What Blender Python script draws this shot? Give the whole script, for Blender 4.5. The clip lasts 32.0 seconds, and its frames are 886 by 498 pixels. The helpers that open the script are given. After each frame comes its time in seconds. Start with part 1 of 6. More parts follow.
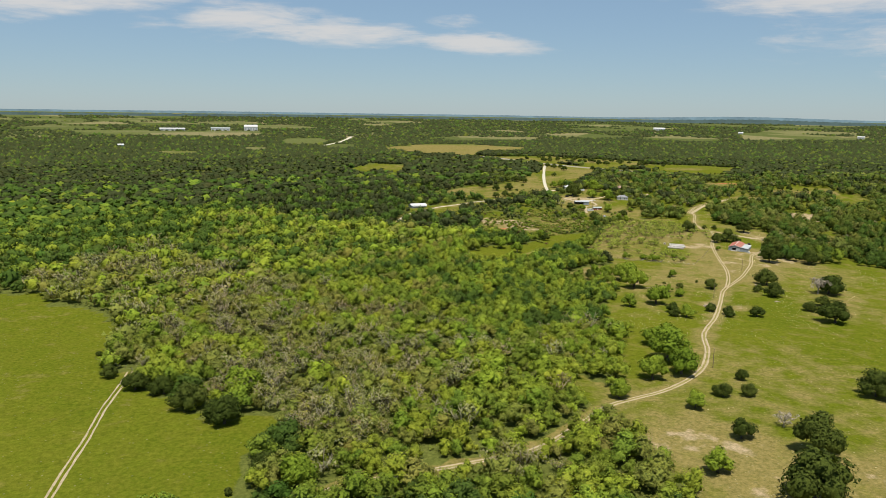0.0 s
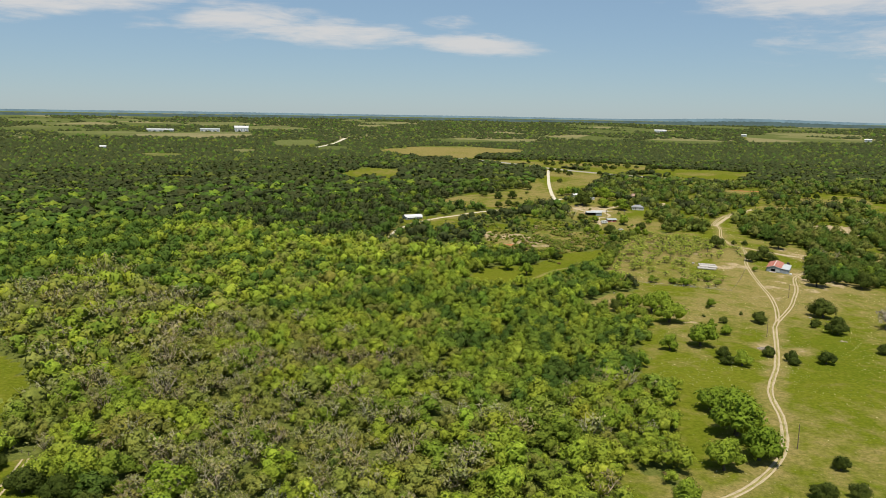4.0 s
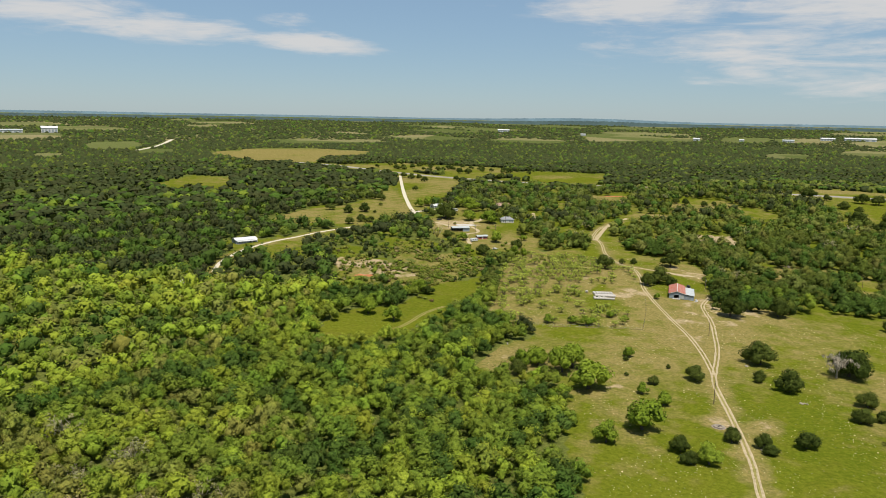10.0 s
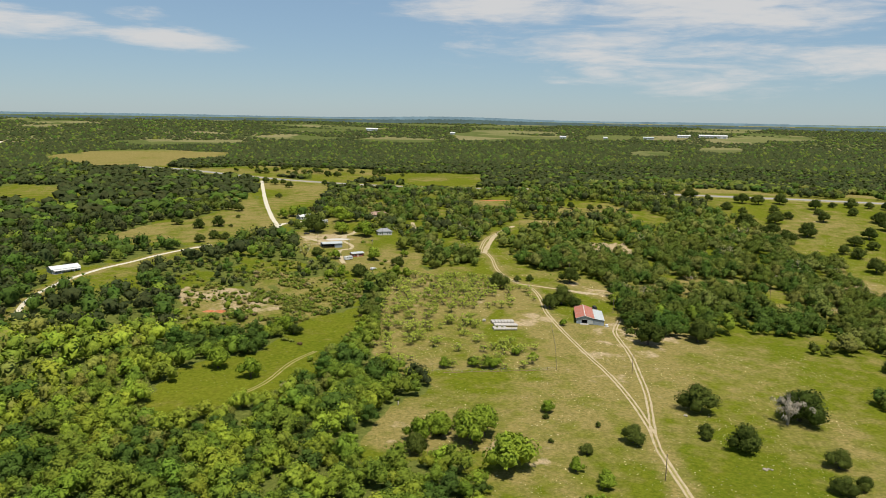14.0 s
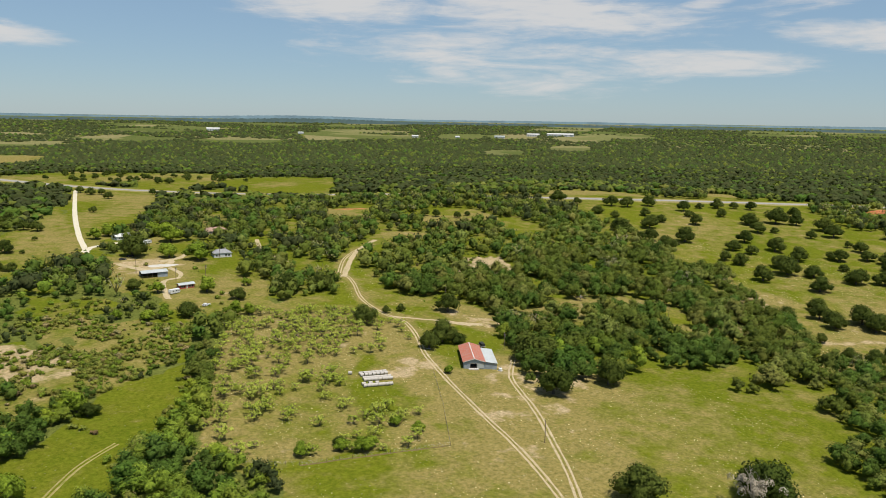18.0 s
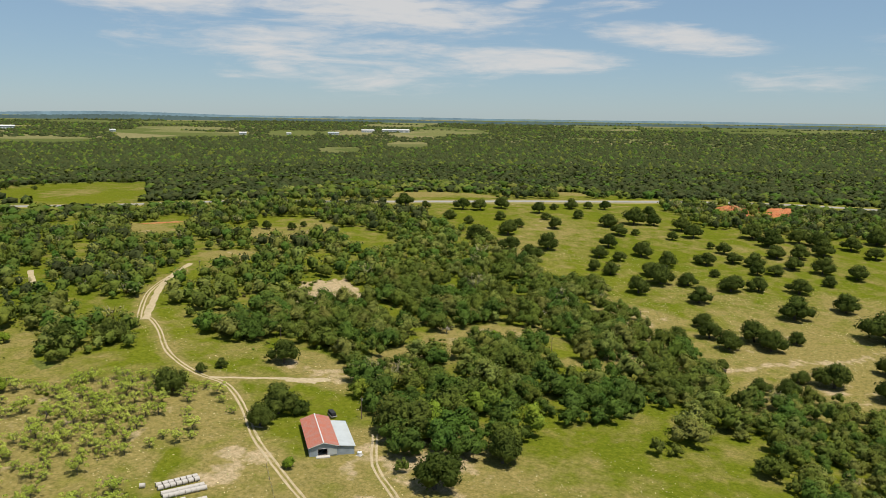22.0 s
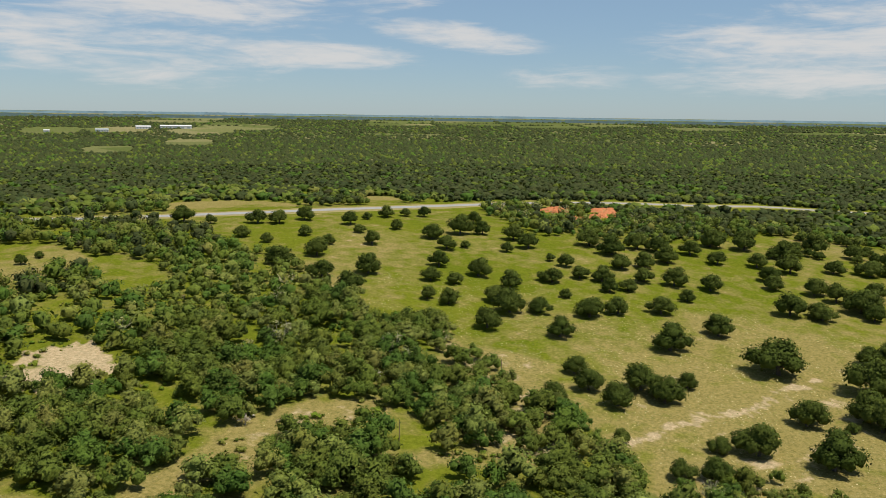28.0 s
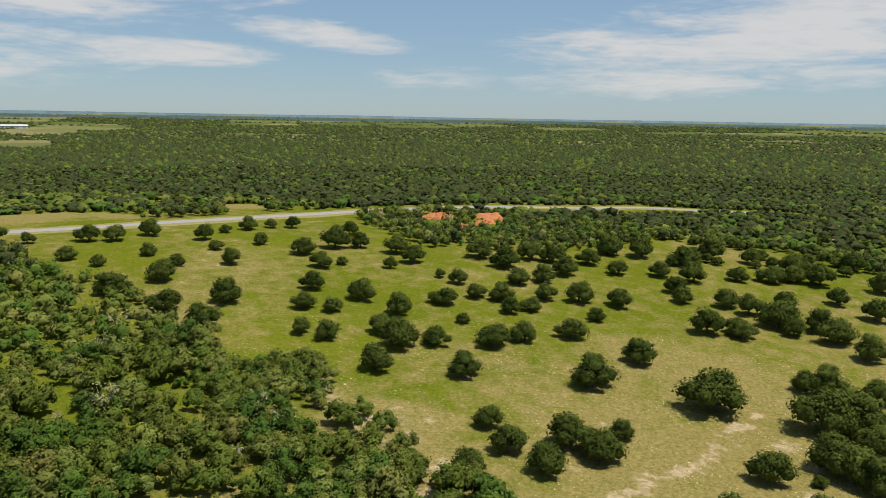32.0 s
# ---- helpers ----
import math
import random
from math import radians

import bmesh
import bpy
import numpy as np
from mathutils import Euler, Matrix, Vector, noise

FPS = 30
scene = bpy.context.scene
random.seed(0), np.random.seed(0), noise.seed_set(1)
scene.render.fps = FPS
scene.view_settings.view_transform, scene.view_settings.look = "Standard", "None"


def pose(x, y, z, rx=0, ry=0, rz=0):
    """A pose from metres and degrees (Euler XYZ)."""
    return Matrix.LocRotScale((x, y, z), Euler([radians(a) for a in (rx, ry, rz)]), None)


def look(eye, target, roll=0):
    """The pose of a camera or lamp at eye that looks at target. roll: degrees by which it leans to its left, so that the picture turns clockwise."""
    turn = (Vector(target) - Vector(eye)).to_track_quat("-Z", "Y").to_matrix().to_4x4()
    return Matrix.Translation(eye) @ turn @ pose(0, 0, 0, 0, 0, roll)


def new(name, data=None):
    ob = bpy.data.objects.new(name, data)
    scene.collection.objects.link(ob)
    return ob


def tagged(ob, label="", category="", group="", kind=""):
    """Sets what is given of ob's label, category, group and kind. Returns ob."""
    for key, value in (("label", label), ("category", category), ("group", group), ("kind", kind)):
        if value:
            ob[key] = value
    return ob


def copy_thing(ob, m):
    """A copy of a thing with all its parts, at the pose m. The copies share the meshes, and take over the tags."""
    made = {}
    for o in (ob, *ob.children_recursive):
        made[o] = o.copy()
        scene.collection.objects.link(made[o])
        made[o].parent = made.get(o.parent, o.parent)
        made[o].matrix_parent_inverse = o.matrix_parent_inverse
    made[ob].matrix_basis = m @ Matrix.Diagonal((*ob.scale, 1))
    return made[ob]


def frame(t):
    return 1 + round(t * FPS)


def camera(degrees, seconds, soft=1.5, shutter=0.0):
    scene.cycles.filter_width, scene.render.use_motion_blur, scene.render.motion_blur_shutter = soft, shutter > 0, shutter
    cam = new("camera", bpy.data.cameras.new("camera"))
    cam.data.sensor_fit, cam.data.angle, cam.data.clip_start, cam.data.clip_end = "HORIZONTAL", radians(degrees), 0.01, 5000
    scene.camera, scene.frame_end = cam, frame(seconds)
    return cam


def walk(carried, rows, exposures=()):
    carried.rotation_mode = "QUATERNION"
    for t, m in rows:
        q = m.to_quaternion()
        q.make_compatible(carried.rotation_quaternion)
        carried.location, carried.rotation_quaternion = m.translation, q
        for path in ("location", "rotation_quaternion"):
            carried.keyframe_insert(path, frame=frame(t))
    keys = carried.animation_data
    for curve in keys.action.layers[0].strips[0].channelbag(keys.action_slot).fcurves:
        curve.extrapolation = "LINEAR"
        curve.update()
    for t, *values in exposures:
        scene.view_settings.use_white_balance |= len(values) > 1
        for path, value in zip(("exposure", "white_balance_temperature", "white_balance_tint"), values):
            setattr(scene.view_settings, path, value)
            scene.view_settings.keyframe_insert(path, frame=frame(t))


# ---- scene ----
cam = camera(59.8, 32.0, soft=0.9)
# seconds, place, heading, pitch, lean
PATH = [
    (0, -67.04, -116.90, 112.00, -9.57, -10.06, 0.81),
    (1, -64.38, -96.36, 112.02, -9.63, -10.04, 0.76),
    (2, -61.66, -75.67, 112.01, -9.77, -10.01, 0.69),
    (3, -58.56, -54.84, 111.95, -9.78, -9.99, 0.79),
    (4, -55.16, -34.06, 111.95, -9.90, -9.98, 0.95),
    (5, -51.63, -13.37, 112.03, -10.98, -9.94, 1.08),
    (6, -48.17, 7.20, 112.03, -11.51, -9.97, 1.11),
    (7, -44.79, 27.56, 112.00, -14.22, -9.97, 1.07),
    (8, -41.20, 47.69, 112.03, -16.80, -9.92, 1.02),
    (9, -37.03, 67.56, 112.18, -19.36, -9.88, 1.01),
    (10, -31.95, 87.03, 112.49, -21.57, -9.84, 1.06),
    (11, -25.83, 106.31, 112.75, -23.81, -9.83, 1.10),
    (12, -18.54, 125.58, 112.85, -26.49, -9.81, 1.06),
    (13, -10.17, 144.89, 112.90, -28.99, -9.78, 0.98),
    (14, -0.84, 164.20, 112.88, -31.31, -9.79, 0.97),
    (15, 9.44, 183.50, 112.81, -33.93, -9.82, 0.98),
    (16, 20.70, 202.72, 112.74, -36.81, -9.82, 1.00),
    (17, 32.96, 221.86, 112.70, -39.62, -9.76, 0.98),
    (18, 46.21, 240.69, 112.46, -42.37, -9.69, 0.95),
    (19, 60.60, 258.96, 112.16, -45.03, -9.72, 0.89),
    (20, 76.31, 276.39, 112.03, -48.15, -9.81, 0.84),
    (21, 93.04, 292.93, 112.14, -51.45, -9.81, 0.85),
    (22, 110.45, 308.51, 112.38, -54.62, -9.83, 0.84),
    (23, 128.10, 323.04, 112.63, -57.95, -9.86, 0.88),
    (24, 145.01, 336.42, 112.68, -61.08, -9.87, 0.90),
    (25, 161.29, 348.46, 112.48, -63.62, -9.93, 0.85),
    (26, 177.14, 359.03, 112.13, -65.86, -9.98, 0.80),
    (27, 192.94, 368.39, 111.73, -68.28, -9.99, 0.79),
    (28, 209.02, 376.85, 111.31, -69.88, -9.99, 0.80),
    (29, 225.68, 384.63, 110.93, -72.13, -9.98, 0.77),
    (30, 242.85, 391.76, 110.41, -74.60, -9.94, 0.74),
    (31, 260.42, 398.47, 109.73, -77.01, -9.90, 0.79),
    (32, 278.18, 404.92, 109.00, -79.67, -9.85, 0.95),
]


def flown(x, y, z, heading, pitch, lean):
    return pose(x, y, z, 0, 0, heading) @ pose(0, 0, 0, 90 + pitch) @ pose(0, 0, 0, 0, 0, lean)


walk(cam, [(t, flown(*row)) for t, *row in PATH])

# ---- sky, sun, exposure ----
SUN_ELEVATION, SUN_AZIMUTH = 70.0, 184.0     # degrees; azimuth clockwise from +y
world = bpy.data.worlds.new("sky")
scene.world = world
world.use_nodes = True
wn = world.node_tree
sky = wn.nodes.new("ShaderNodeTexSky")
sky.sky_type = "NISHITA"
sky.sun_disc = False
sky.sun_elevation = radians(SUN_ELEVATION)
sky.sun_rotation = radians(SUN_AZIMUTH)
sky.altitude, sky.air_density, sky.dust_density, sky.ozone_density = 150, 1.0, 0.15, 3.0
SKY_STRENGTH = 0.07


def wmath(kind, a, b=None):
    n = wn.nodes.new("ShaderNodeMath")
    n.operation = kind
    for socket, v in zip(n.inputs, (a, b)):
        if isinstance(v, bpy.types.NodeSocket):
            wn.links.new(v, socket)
        elif v is not None:
            socket.default_value = v
    return n.outputs[0]


def wvector(kind, a, b, out=0):
    n = wn.nodes.new("ShaderNodeVectorMath")
    n.operation = kind
    for socket, v in zip(n.inputs, (a, b)):
        if isinstance(v, bpy.types.NodeSocket):
            wn.links.new(v, socket)
        elif v is not None:
            socket.default_value = v
    return n.outputs[out]


CLOUDS_WEST = [
    (-4.3, 6.26, 5.3, 1.26, -0.018, 0.9), (2.5, 5.49, 6.7, 0.97, -0.023, 1), (11.6, 4.95, 5.1, 0.77, -0.066, 0.9), (-15.2, 6.68, 7.5, 0.68, 0.067, 1),
    (-19.0, 5.74, 2.5, 0.68, 0.069, 0.6), (-10.9, 5.81, 1.9, 0.58, -0.05, 0.6), (10.1, 6.41, 2.2, 0.68, 0.108, 0.55), (35.4, 7.67, 8.2, 1.16, -0.027, 1),
    (49.8, 7.16, 10.9, 1.74, -0.049, 1), (44.5, 4.82, 13.8, 1.64, -0.005, 0.75), (46.3, 3.22, 9.6, 1.64, -0.05, 0.7), (58.1, 4.02, 4.7, 1.93, -0.02, 0.6),
]
CLOUDS_MIDDLE = [
    (60.4, 4.1, 7.6, 1.26, -0.024, 0.8), (60.4, 7.93, 2.1, 0.39, 0.076, 0.8), (70.1, 5.5, 5.8, 1.06, -0.112, 0.95), (67.5, 4.7, 1.2, 0.48, -0.017, 0.4),
    (65.2, 2.68, 4.2, 1.26, -0.001, 0.3), (65.8, 7.64, 3.7, 0.68, 0.022, 0.7), (79.1, 2.75, 5.3, 0.97, 0.006, 0.5), (92.1, 4.7, 8.1, 2.13, 0.023, 0.85),
    (96.0, 3.2, 8.5, 1.93, -0.012, 0.85), (97.8, 6.36, 5.7, 1.45, 0.066, 0.75), (99.6, 6.75, 10.8, 1.45, 0.016, 0.6), (105.6, 3.28, 4.9, 1.26, -0.01, 0.6),
]
CLOUDS_EAST = [
    (53.7, 5.56, 2.1, 0.68, -0.058, 0.2), (116.2, 4.24, 8.2, 3.38, -0.034, 0.7), (-30.3, 4.96, 8.6, 1.93, 0.088, 0.6), (-25.6, 3.77, 6.3, 0.97, 0.062, 0.35),
    (25.8, 4.59, 2.2, 0.48, -0.051, 0.25), (103.5, 5.4, 9.5, 2.6, 0.03, 1.0), (107, 6.6, 8.0, 2.2, 0.02, 1.0), (98.5, 4.0, 9.0, 1.6, -0.02, 0.9),
    (106, 3.4, 4.5, 0.8, 0.0, 0.8), (91.5, 2.8, 8.5, 1.5, 0.0, 0.55),
]


def build_sky():
    """High thin cloud in long streaks: bearing, height over the skyline, half length and half depth in degrees, rise."""
    split = wn.nodes.new("ShaderNodeSeparateXYZ")
    wn.links.new(wn.nodes.new("ShaderNodeTexCoord").outputs["Generated"], split.inputs[0])
    bearing = wmath("MULTIPLY", wmath("ARCTAN2", split.outputs[0], split.outputs[1]), 57.296)
    rise = wmath("MULTIPLY", wmath("ARCSINE", split.outputs[2]), 57.296)
    at = wn.nodes.new("ShaderNodeCombineXYZ")
    wn.links.new(bearing, at.inputs[0])
    wn.links.new(rise, at.inputs[1])
    at = at.outputs[0]
    streaks = wvector("MULTIPLY", at, (0.16, 0.95, 1.0))
    warp = node(wn, "ShaderNodeTexNoise", Scale=0.7, Detail=6.0, Roughness=0.62, Distortion=0.6)
    wn.links.new(streaks, warp.inputs[0])
    total = None
    for a, e, w, h, slope, full in CLOUDS_WEST + CLOUDS_MIDDLE + CLOUDS_EAST:
        d = wvector("SUBTRACT", at, (a, e, 0.0))
        if slope:
            parts = wn.nodes.new("ShaderNodeSeparateXYZ")
            wn.links.new(d, parts.inputs[0])
            both = wn.nodes.new("ShaderNodeCombineXYZ")
            wn.links.new(parts.outputs[0], both.inputs[0])
            wn.links.new(wmath("SUBTRACT", parts.outputs[1], wmath("MULTIPLY", parts.outputs[0], slope)), both.inputs[1])
            d = both.outputs[0]
        d = wvector("LENGTH", wvector("MULTIPLY", d, (0.62 / w, 0.6 / h, 0.0)), None, 1)
        m = node(wn, "ShaderNodeMapRange", **{"From Min": 1.0, "From Max": 0.15, "To Min": 0.0, "To Max": full})
        m.interpolation_type = "SMOOTHSTEP"
        wn.links.new(d, m.inputs[0])
        total = m.outputs[0] if total is None else wmath("MAXIMUM", total, m.outputs[0])
    wisps = node(wn, "ShaderNodeTexNoise", Scale=2.6, Detail=7.0, Roughness=0.6, Distortion=0.4)
    wn.links.new(streaks, wisps.inputs[0])
    rough = wmath("ADD", wmath("MULTIPLY", warp.outputs[0], 1.9), wmath("MULTIPLY", wisps.outputs[0], 0.9))
    m = node(wn, "ShaderNodeMapRange", **{"From Min": -0.1, "From Max": 0.85, "To Min": 0.0, "To Max": 0.85})
    m.interpolation_type = "SMOOTHSTEP"
    wn.links.new(wmath("ADD", wmath("MULTIPLY", total, 1.05), wmath("SUBTRACT", rough, 1.75)), m.inputs[0])
    cloud = wmath("MULTIPLY", m.outputs[0], wmath("MINIMUM", wmath("MULTIPLY", total, 3.0), 1.0))
    mix = wn.nodes.new("ShaderNodeMix")
    mix.data_type = "RGBA"
    wn.links.new(cloud, mix.inputs[0])
    wn.links.new(mixed(wn, 0.45, mixed(wn, 1.0, sky.outputs[0], (0.86, 0.98, 1.12), "MULTIPLY"), (4.35, 6.1, 7.6)), mix.inputs[6])
    mix.inputs[7].default_value = (8.8, 8.6, 8.4, 1)
    wn.links.new(mix.outputs[2], wn.nodes["Background"].inputs[0])
    wn.nodes["Background"].inputs[1].default_value = SKY_STRENGTH


sun = new("sun", bpy.data.lights.new("sun", "SUN"))
sun.data.energy, sun.data.angle, sun.data.color = 5.0, radians(0.6), (1.0, 0.95, 0.86)
_e, _a = radians(SUN_ELEVATION), radians(SUN_AZIMUTH)
SUN_WAY = Vector((math.sin(_a) * math.cos(_e), math.cos(_a) * math.cos(_e), math.sin(_e)))
sun.matrix_world = look(SUN_WAY * 600 + Vector((200, 300, 0)), (200, 300, 0))
scene.view_settings.exposure = 0.16


# ---- materials ----
def shader(name, rough=0.85, metal=0.0, spec=0.3):
    m = bpy.data.materials.new(name)
    m.use_nodes = True
    b = m.node_tree.nodes["Principled BSDF"]
    b.inputs["Roughness"].default_value, b.inputs["Metallic"].default_value = rough, metal
    b.inputs["Specular IOR Level"].default_value = spec
    return m, m.node_tree, b


def node(tree, kind, **values):
    n = tree.nodes.new(kind)
    for key, value in values.items():
        n.inputs[key].default_value = value
    return n


def mixed(tree, factor, a, b, blend="MIX"):
    """A colour mix; factor, a and b are sockets, colours or numbers."""
    n = tree.nodes.new("ShaderNodeMix")
    n.data_type, n.blend_type = "RGBA", blend
    for socket, v in ((n.inputs[0], factor), (n.inputs[6], a), (n.inputs[7], b)):
        if isinstance(v, bpy.types.NodeSocket):
            tree.links.new(v, socket)
        else:
            socket.default_value = v if isinstance(v, float) else (*v, 1.0)
    return n.outputs[2]


def spread(tree, value, low, high, a=0.0, b=1.0):
    n = node(tree, "ShaderNodeMapRange", **{"From Min": low, "From Max": high, "To Min": a, "To Max": b})
    tree.links.new(value, n.inputs[0])
    return n.outputs[0]


def speckle(tree, scale, detail=3.0, where=None, rough=0.55):
    n = node(tree, "ShaderNodeTexNoise", Scale=scale, Detail=detail, Roughness=rough)
    if where:
        tree.links.new(where, n.inputs[0])
    return n.outputs[0]


def placed(tree, kind="Position"):
    if kind == "Position":
        return tree.nodes.new("ShaderNodeNewGeometry").outputs["Position"]
    return tree.nodes.new("ShaderNodeTexCoord").outputs["Object"]


def bumped(tree, b, height, strength=0.4, distance=0.05):
    n = node(tree, "ShaderNodeBump", Strength=strength, Distance=distance)
    tree.links.new(height, n.inputs["Height"])
    tree.links.new(n.outputs[0], b.inputs["Normal"])


def attribute(tree, name):
    n = tree.nodes.new("ShaderNodeAttribute")
    n.attribute_name = name
    return n


def plain(name, colour, rough=0.8, metal=0.0, vary=0.25, scale=1.5, bump=0.0):
    """Paint, wood, metal and the like: one colour, worn at two scales."""
    m, tree, b = shader(name, rough, metal)
    where = placed(tree, "Object")
    big, fine = speckle(tree, scale, 3.0, where), speckle(tree, scale * 9, 4.0, where)
    dark = tuple(v * (1 - vary) for v in colour)
    pale = tuple(min(1.0, v * (1 + 0.5 * vary) + 0.02 * vary) for v in colour)
    c = mixed(tree, spread(tree, big, 0.35, 0.65), dark, colour)
    c = mixed(tree, spread(tree, fine, 0.5, 0.75, 0.0, 0.6), c, pale)
    tree.links.new(c, b.inputs["Base Color"])
    if bump:
        bumped(tree, b, fine, bump, 0.03)
    return m


def leafy(name, colours, by_attribute=False, through_leaf=0.2):
    """Foliage: tint from the tree, lighter and darker sprays in the crown, a little light through the leaves."""
    m, tree, b = shader(name, 0.75, 0.0, 0.04)
    if by_attribute:
        base = attribute(tree, "tint").outputs["Color"]
    else:
        info = tree.nodes.new("ShaderNodeObjectInfo")
        base = mixed(tree, info.outputs["Random"], *colours)
    island = tree.nodes.new("ShaderNodeNewGeometry").outputs["Random Per Island"]
    where = placed(tree)
    spray = speckle(tree, 0.45, 3.0, where)
    c = mixed(tree, 1.0, base, mixed(tree, spread(tree, spray, 0.3, 0.7), (0.79, 0.81, 0.8), (1.22, 1.18, 1.13)), "MULTIPLY")
    c = mixed(tree, 1.0, c, mixed(tree, island, (0.88, 0.9, 0.9), (1.14, 1.12, 1.08)), "MULTIPLY")
    leaves = speckle(tree, 3.2, 2.0, where, 0.7)
    c = mixed(tree, 1.0, c, mixed(tree, spread(tree, leaves, 0.32, 0.68), (0.72, 0.75, 0.76), (1.42, 1.38, 1.28)), "MULTIPLY")
    tree.links.new(c, b.inputs["Base Color"])
    bumped(tree, b, leaves, 0.5, 0.25)
    thin = tree.nodes.new("ShaderNodeBsdfTranslucent")
    tree.links.new(mixed(tree, 1.0, c, (1.15, 1.2, 0.65), "MULTIPLY"), thin.inputs[0])
    both = node(tree, "ShaderNodeMixShader", Fac=through_leaf)
    tree.links.new(b.outputs[0], both.inputs[1])
    tree.links.new(thin.outputs[0], both.inputs[2])
    tree.links.new(both.outputs[0], tree.nodes["Material Output"].inputs[0])
    return m


build_sky()
OAK_LEAF = leafy("oak_leaf", ((0.046, 0.066, 0.012), (0.082, 0.102, 0.02)))
BRIGHT_LEAF = leafy("bright_leaf", ((0.125, 0.185, 0.018), (0.2, 0.26, 0.028)))
PALE_LEAF = leafy("pale_leaf", ((0.26, 0.32, 0.045), (0.37, 0.41, 0.08)))
WOOD_LEAF = leafy("wood_leaf", (), True, 0.17)
BARK = plain("bark", (0.11, 0.09, 0.07), 0.95, 0, 0.4, 2.0, 0.5)
GREY_BARK = plain("grey_bark", (0.3, 0.265, 0.2), 0.95, 0, 0.3, 2.0, 0.4)
PALE_TWIG = plain("pale_twig", (0.4, 0.34, 0.255), 0.95, 0, 0.3, 2.0, 0.4)


def ground_material():
    """Grass that turns dry, bare soil, and litter under the trees, as the cover marks say, all broken up by noise."""
    m, tree, b = shader("ground_cover", 1.0, 0.0, 0.0)
    where = placed(tree)
    cover = tree.nodes.new("ShaderNodeSeparateColor")
    tree.links.new(attribute(tree, "cover").outputs["Color"], cover.inputs[0])
    dry, bare, litter = cover.outputs
    big, mid, fine = speckle(tree, 0.012, 4.0, where), speckle(tree, 0.09, 5.0, where), speckle(tree, 0.8, 5.0, where, 0.65)
    tufts = speckle(tree, 2.6, 3.0, where, 0.7)
    grass = mixed(tree, spread(tree, big, 0.35, 0.65), (0.08, 0.107, 0.007), (0.11, 0.128, 0.01))
    grass = mixed(tree, spread(tree, fine, 0.35, 0.7, 0.0, 0.55), grass, (0.155, 0.152, 0.016))
    grass = mixed(tree, spread(tree, mid, 0.42, 0.68, 0.0, 0.5), grass, (0.14, 0.132, 0.016))
    straw = mixed(tree, spread(tree, fine, 0.35, 0.65), (0.17, 0.138, 0.04), (0.265, 0.207, 0.078))

    def edged(mark, low, high):
        n = node(tree, "ShaderNodeMath")
        n.operation = "ADD"
        tree.links.new(mark, n.inputs[0])
        tree.links.new(spread(tree, mid, 0.25, 0.75, -0.45, 0.45), n.inputs[1])
        return spread(tree, n.outputs[0], low, high)

    c = mixed(tree, edged(dry, 0.2, 0.8), grass, straw)
    soil = mixed(tree, spread(tree, fine, 0.3, 0.7), (0.31, 0.225, 0.125), (0.44, 0.34, 0.21))
    c = mixed(tree, edged(bare, 0.42, 0.62), c, soil)
    parcel = node(tree, "ShaderNodeTexVoronoi", Scale=0.0042)
    tree.links.new(where, parcel.inputs[0])
    crop = tree.nodes.new("ShaderNodeSeparateColor")
    tree.links.new(parcel.outputs["Color"], crop.inputs[0])
    sown = mixed(tree, spread(tree, crop.outputs[0], 0.55, 0.75), (0.08, 0.1, 0.035), (0.22, 0.19, 0.1))
    sown = mixed(tree, spread(tree, crop.outputs[1], 0.3, 0.9, 0.0, 0.7), sown, (0.12, 0.135, 0.05))
    c = mixed(tree, attribute(tree, "fields").outputs["Fac"], c, mixed(tree, 0.85, c, sown))
    stones = node(tree, "ShaderNodeTexVoronoi", Scale=0.35)
    tree.links.new(where, stones.inputs[0])
    c = mixed(tree, spread(tree, stones.outputs["Distance"], 0.13, 0.05, 0.0, 0.45), c, (0.4, 0.34, 0.22))
    floor = mixed(tree, spread(tree, fine, 0.3, 0.7), (0.075, 0.09, 0.02), (0.14, 0.15, 0.036))
    c = mixed(tree, edged(litter, 0.4, 0.6), c, floor)
    c = mixed(tree, spread(tree, tufts, 0.35, 0.6, 0.35, 0.0), c, (0.06, 0.075, 0.01))
    clumps = speckle(tree, 0.55, 4.0, where, 0.75)
    c = mixed(tree, 1.0, c, mixed(tree, spread(tree, clumps, 0.34, 0.66), (0.74, 0.78, 0.72), (1.24, 1.2, 1.22)), "MULTIPLY")
    tree.links.new(c, b.inputs["Base Color"])
    bumped(tree, b, tufts, 0.6, 0.2)
    return m


GROUND = ground_material()


def track_material(name, dark, pale, streak=(0.16, 0.18, 0.05), much=0.35):
    m, tree, b = shader(name, 1.0, 0.0, 0.02)
    where = placed(tree)
    c = mixed(tree, spread(tree, speckle(tree, 0.7, 5.0, where), 0.3, 0.7), dark, pale)
    c = mixed(tree, spread(tree, speckle(tree, 0.25, 4.0, where), 0.55, 0.7, 0.0, much), c, streak)
    tree.links.new(c, b.inputs["Base Color"])
    bumped(tree, b, speckle(tree, 4.0, 3.0, where), 0.4, 0.05)
    return m


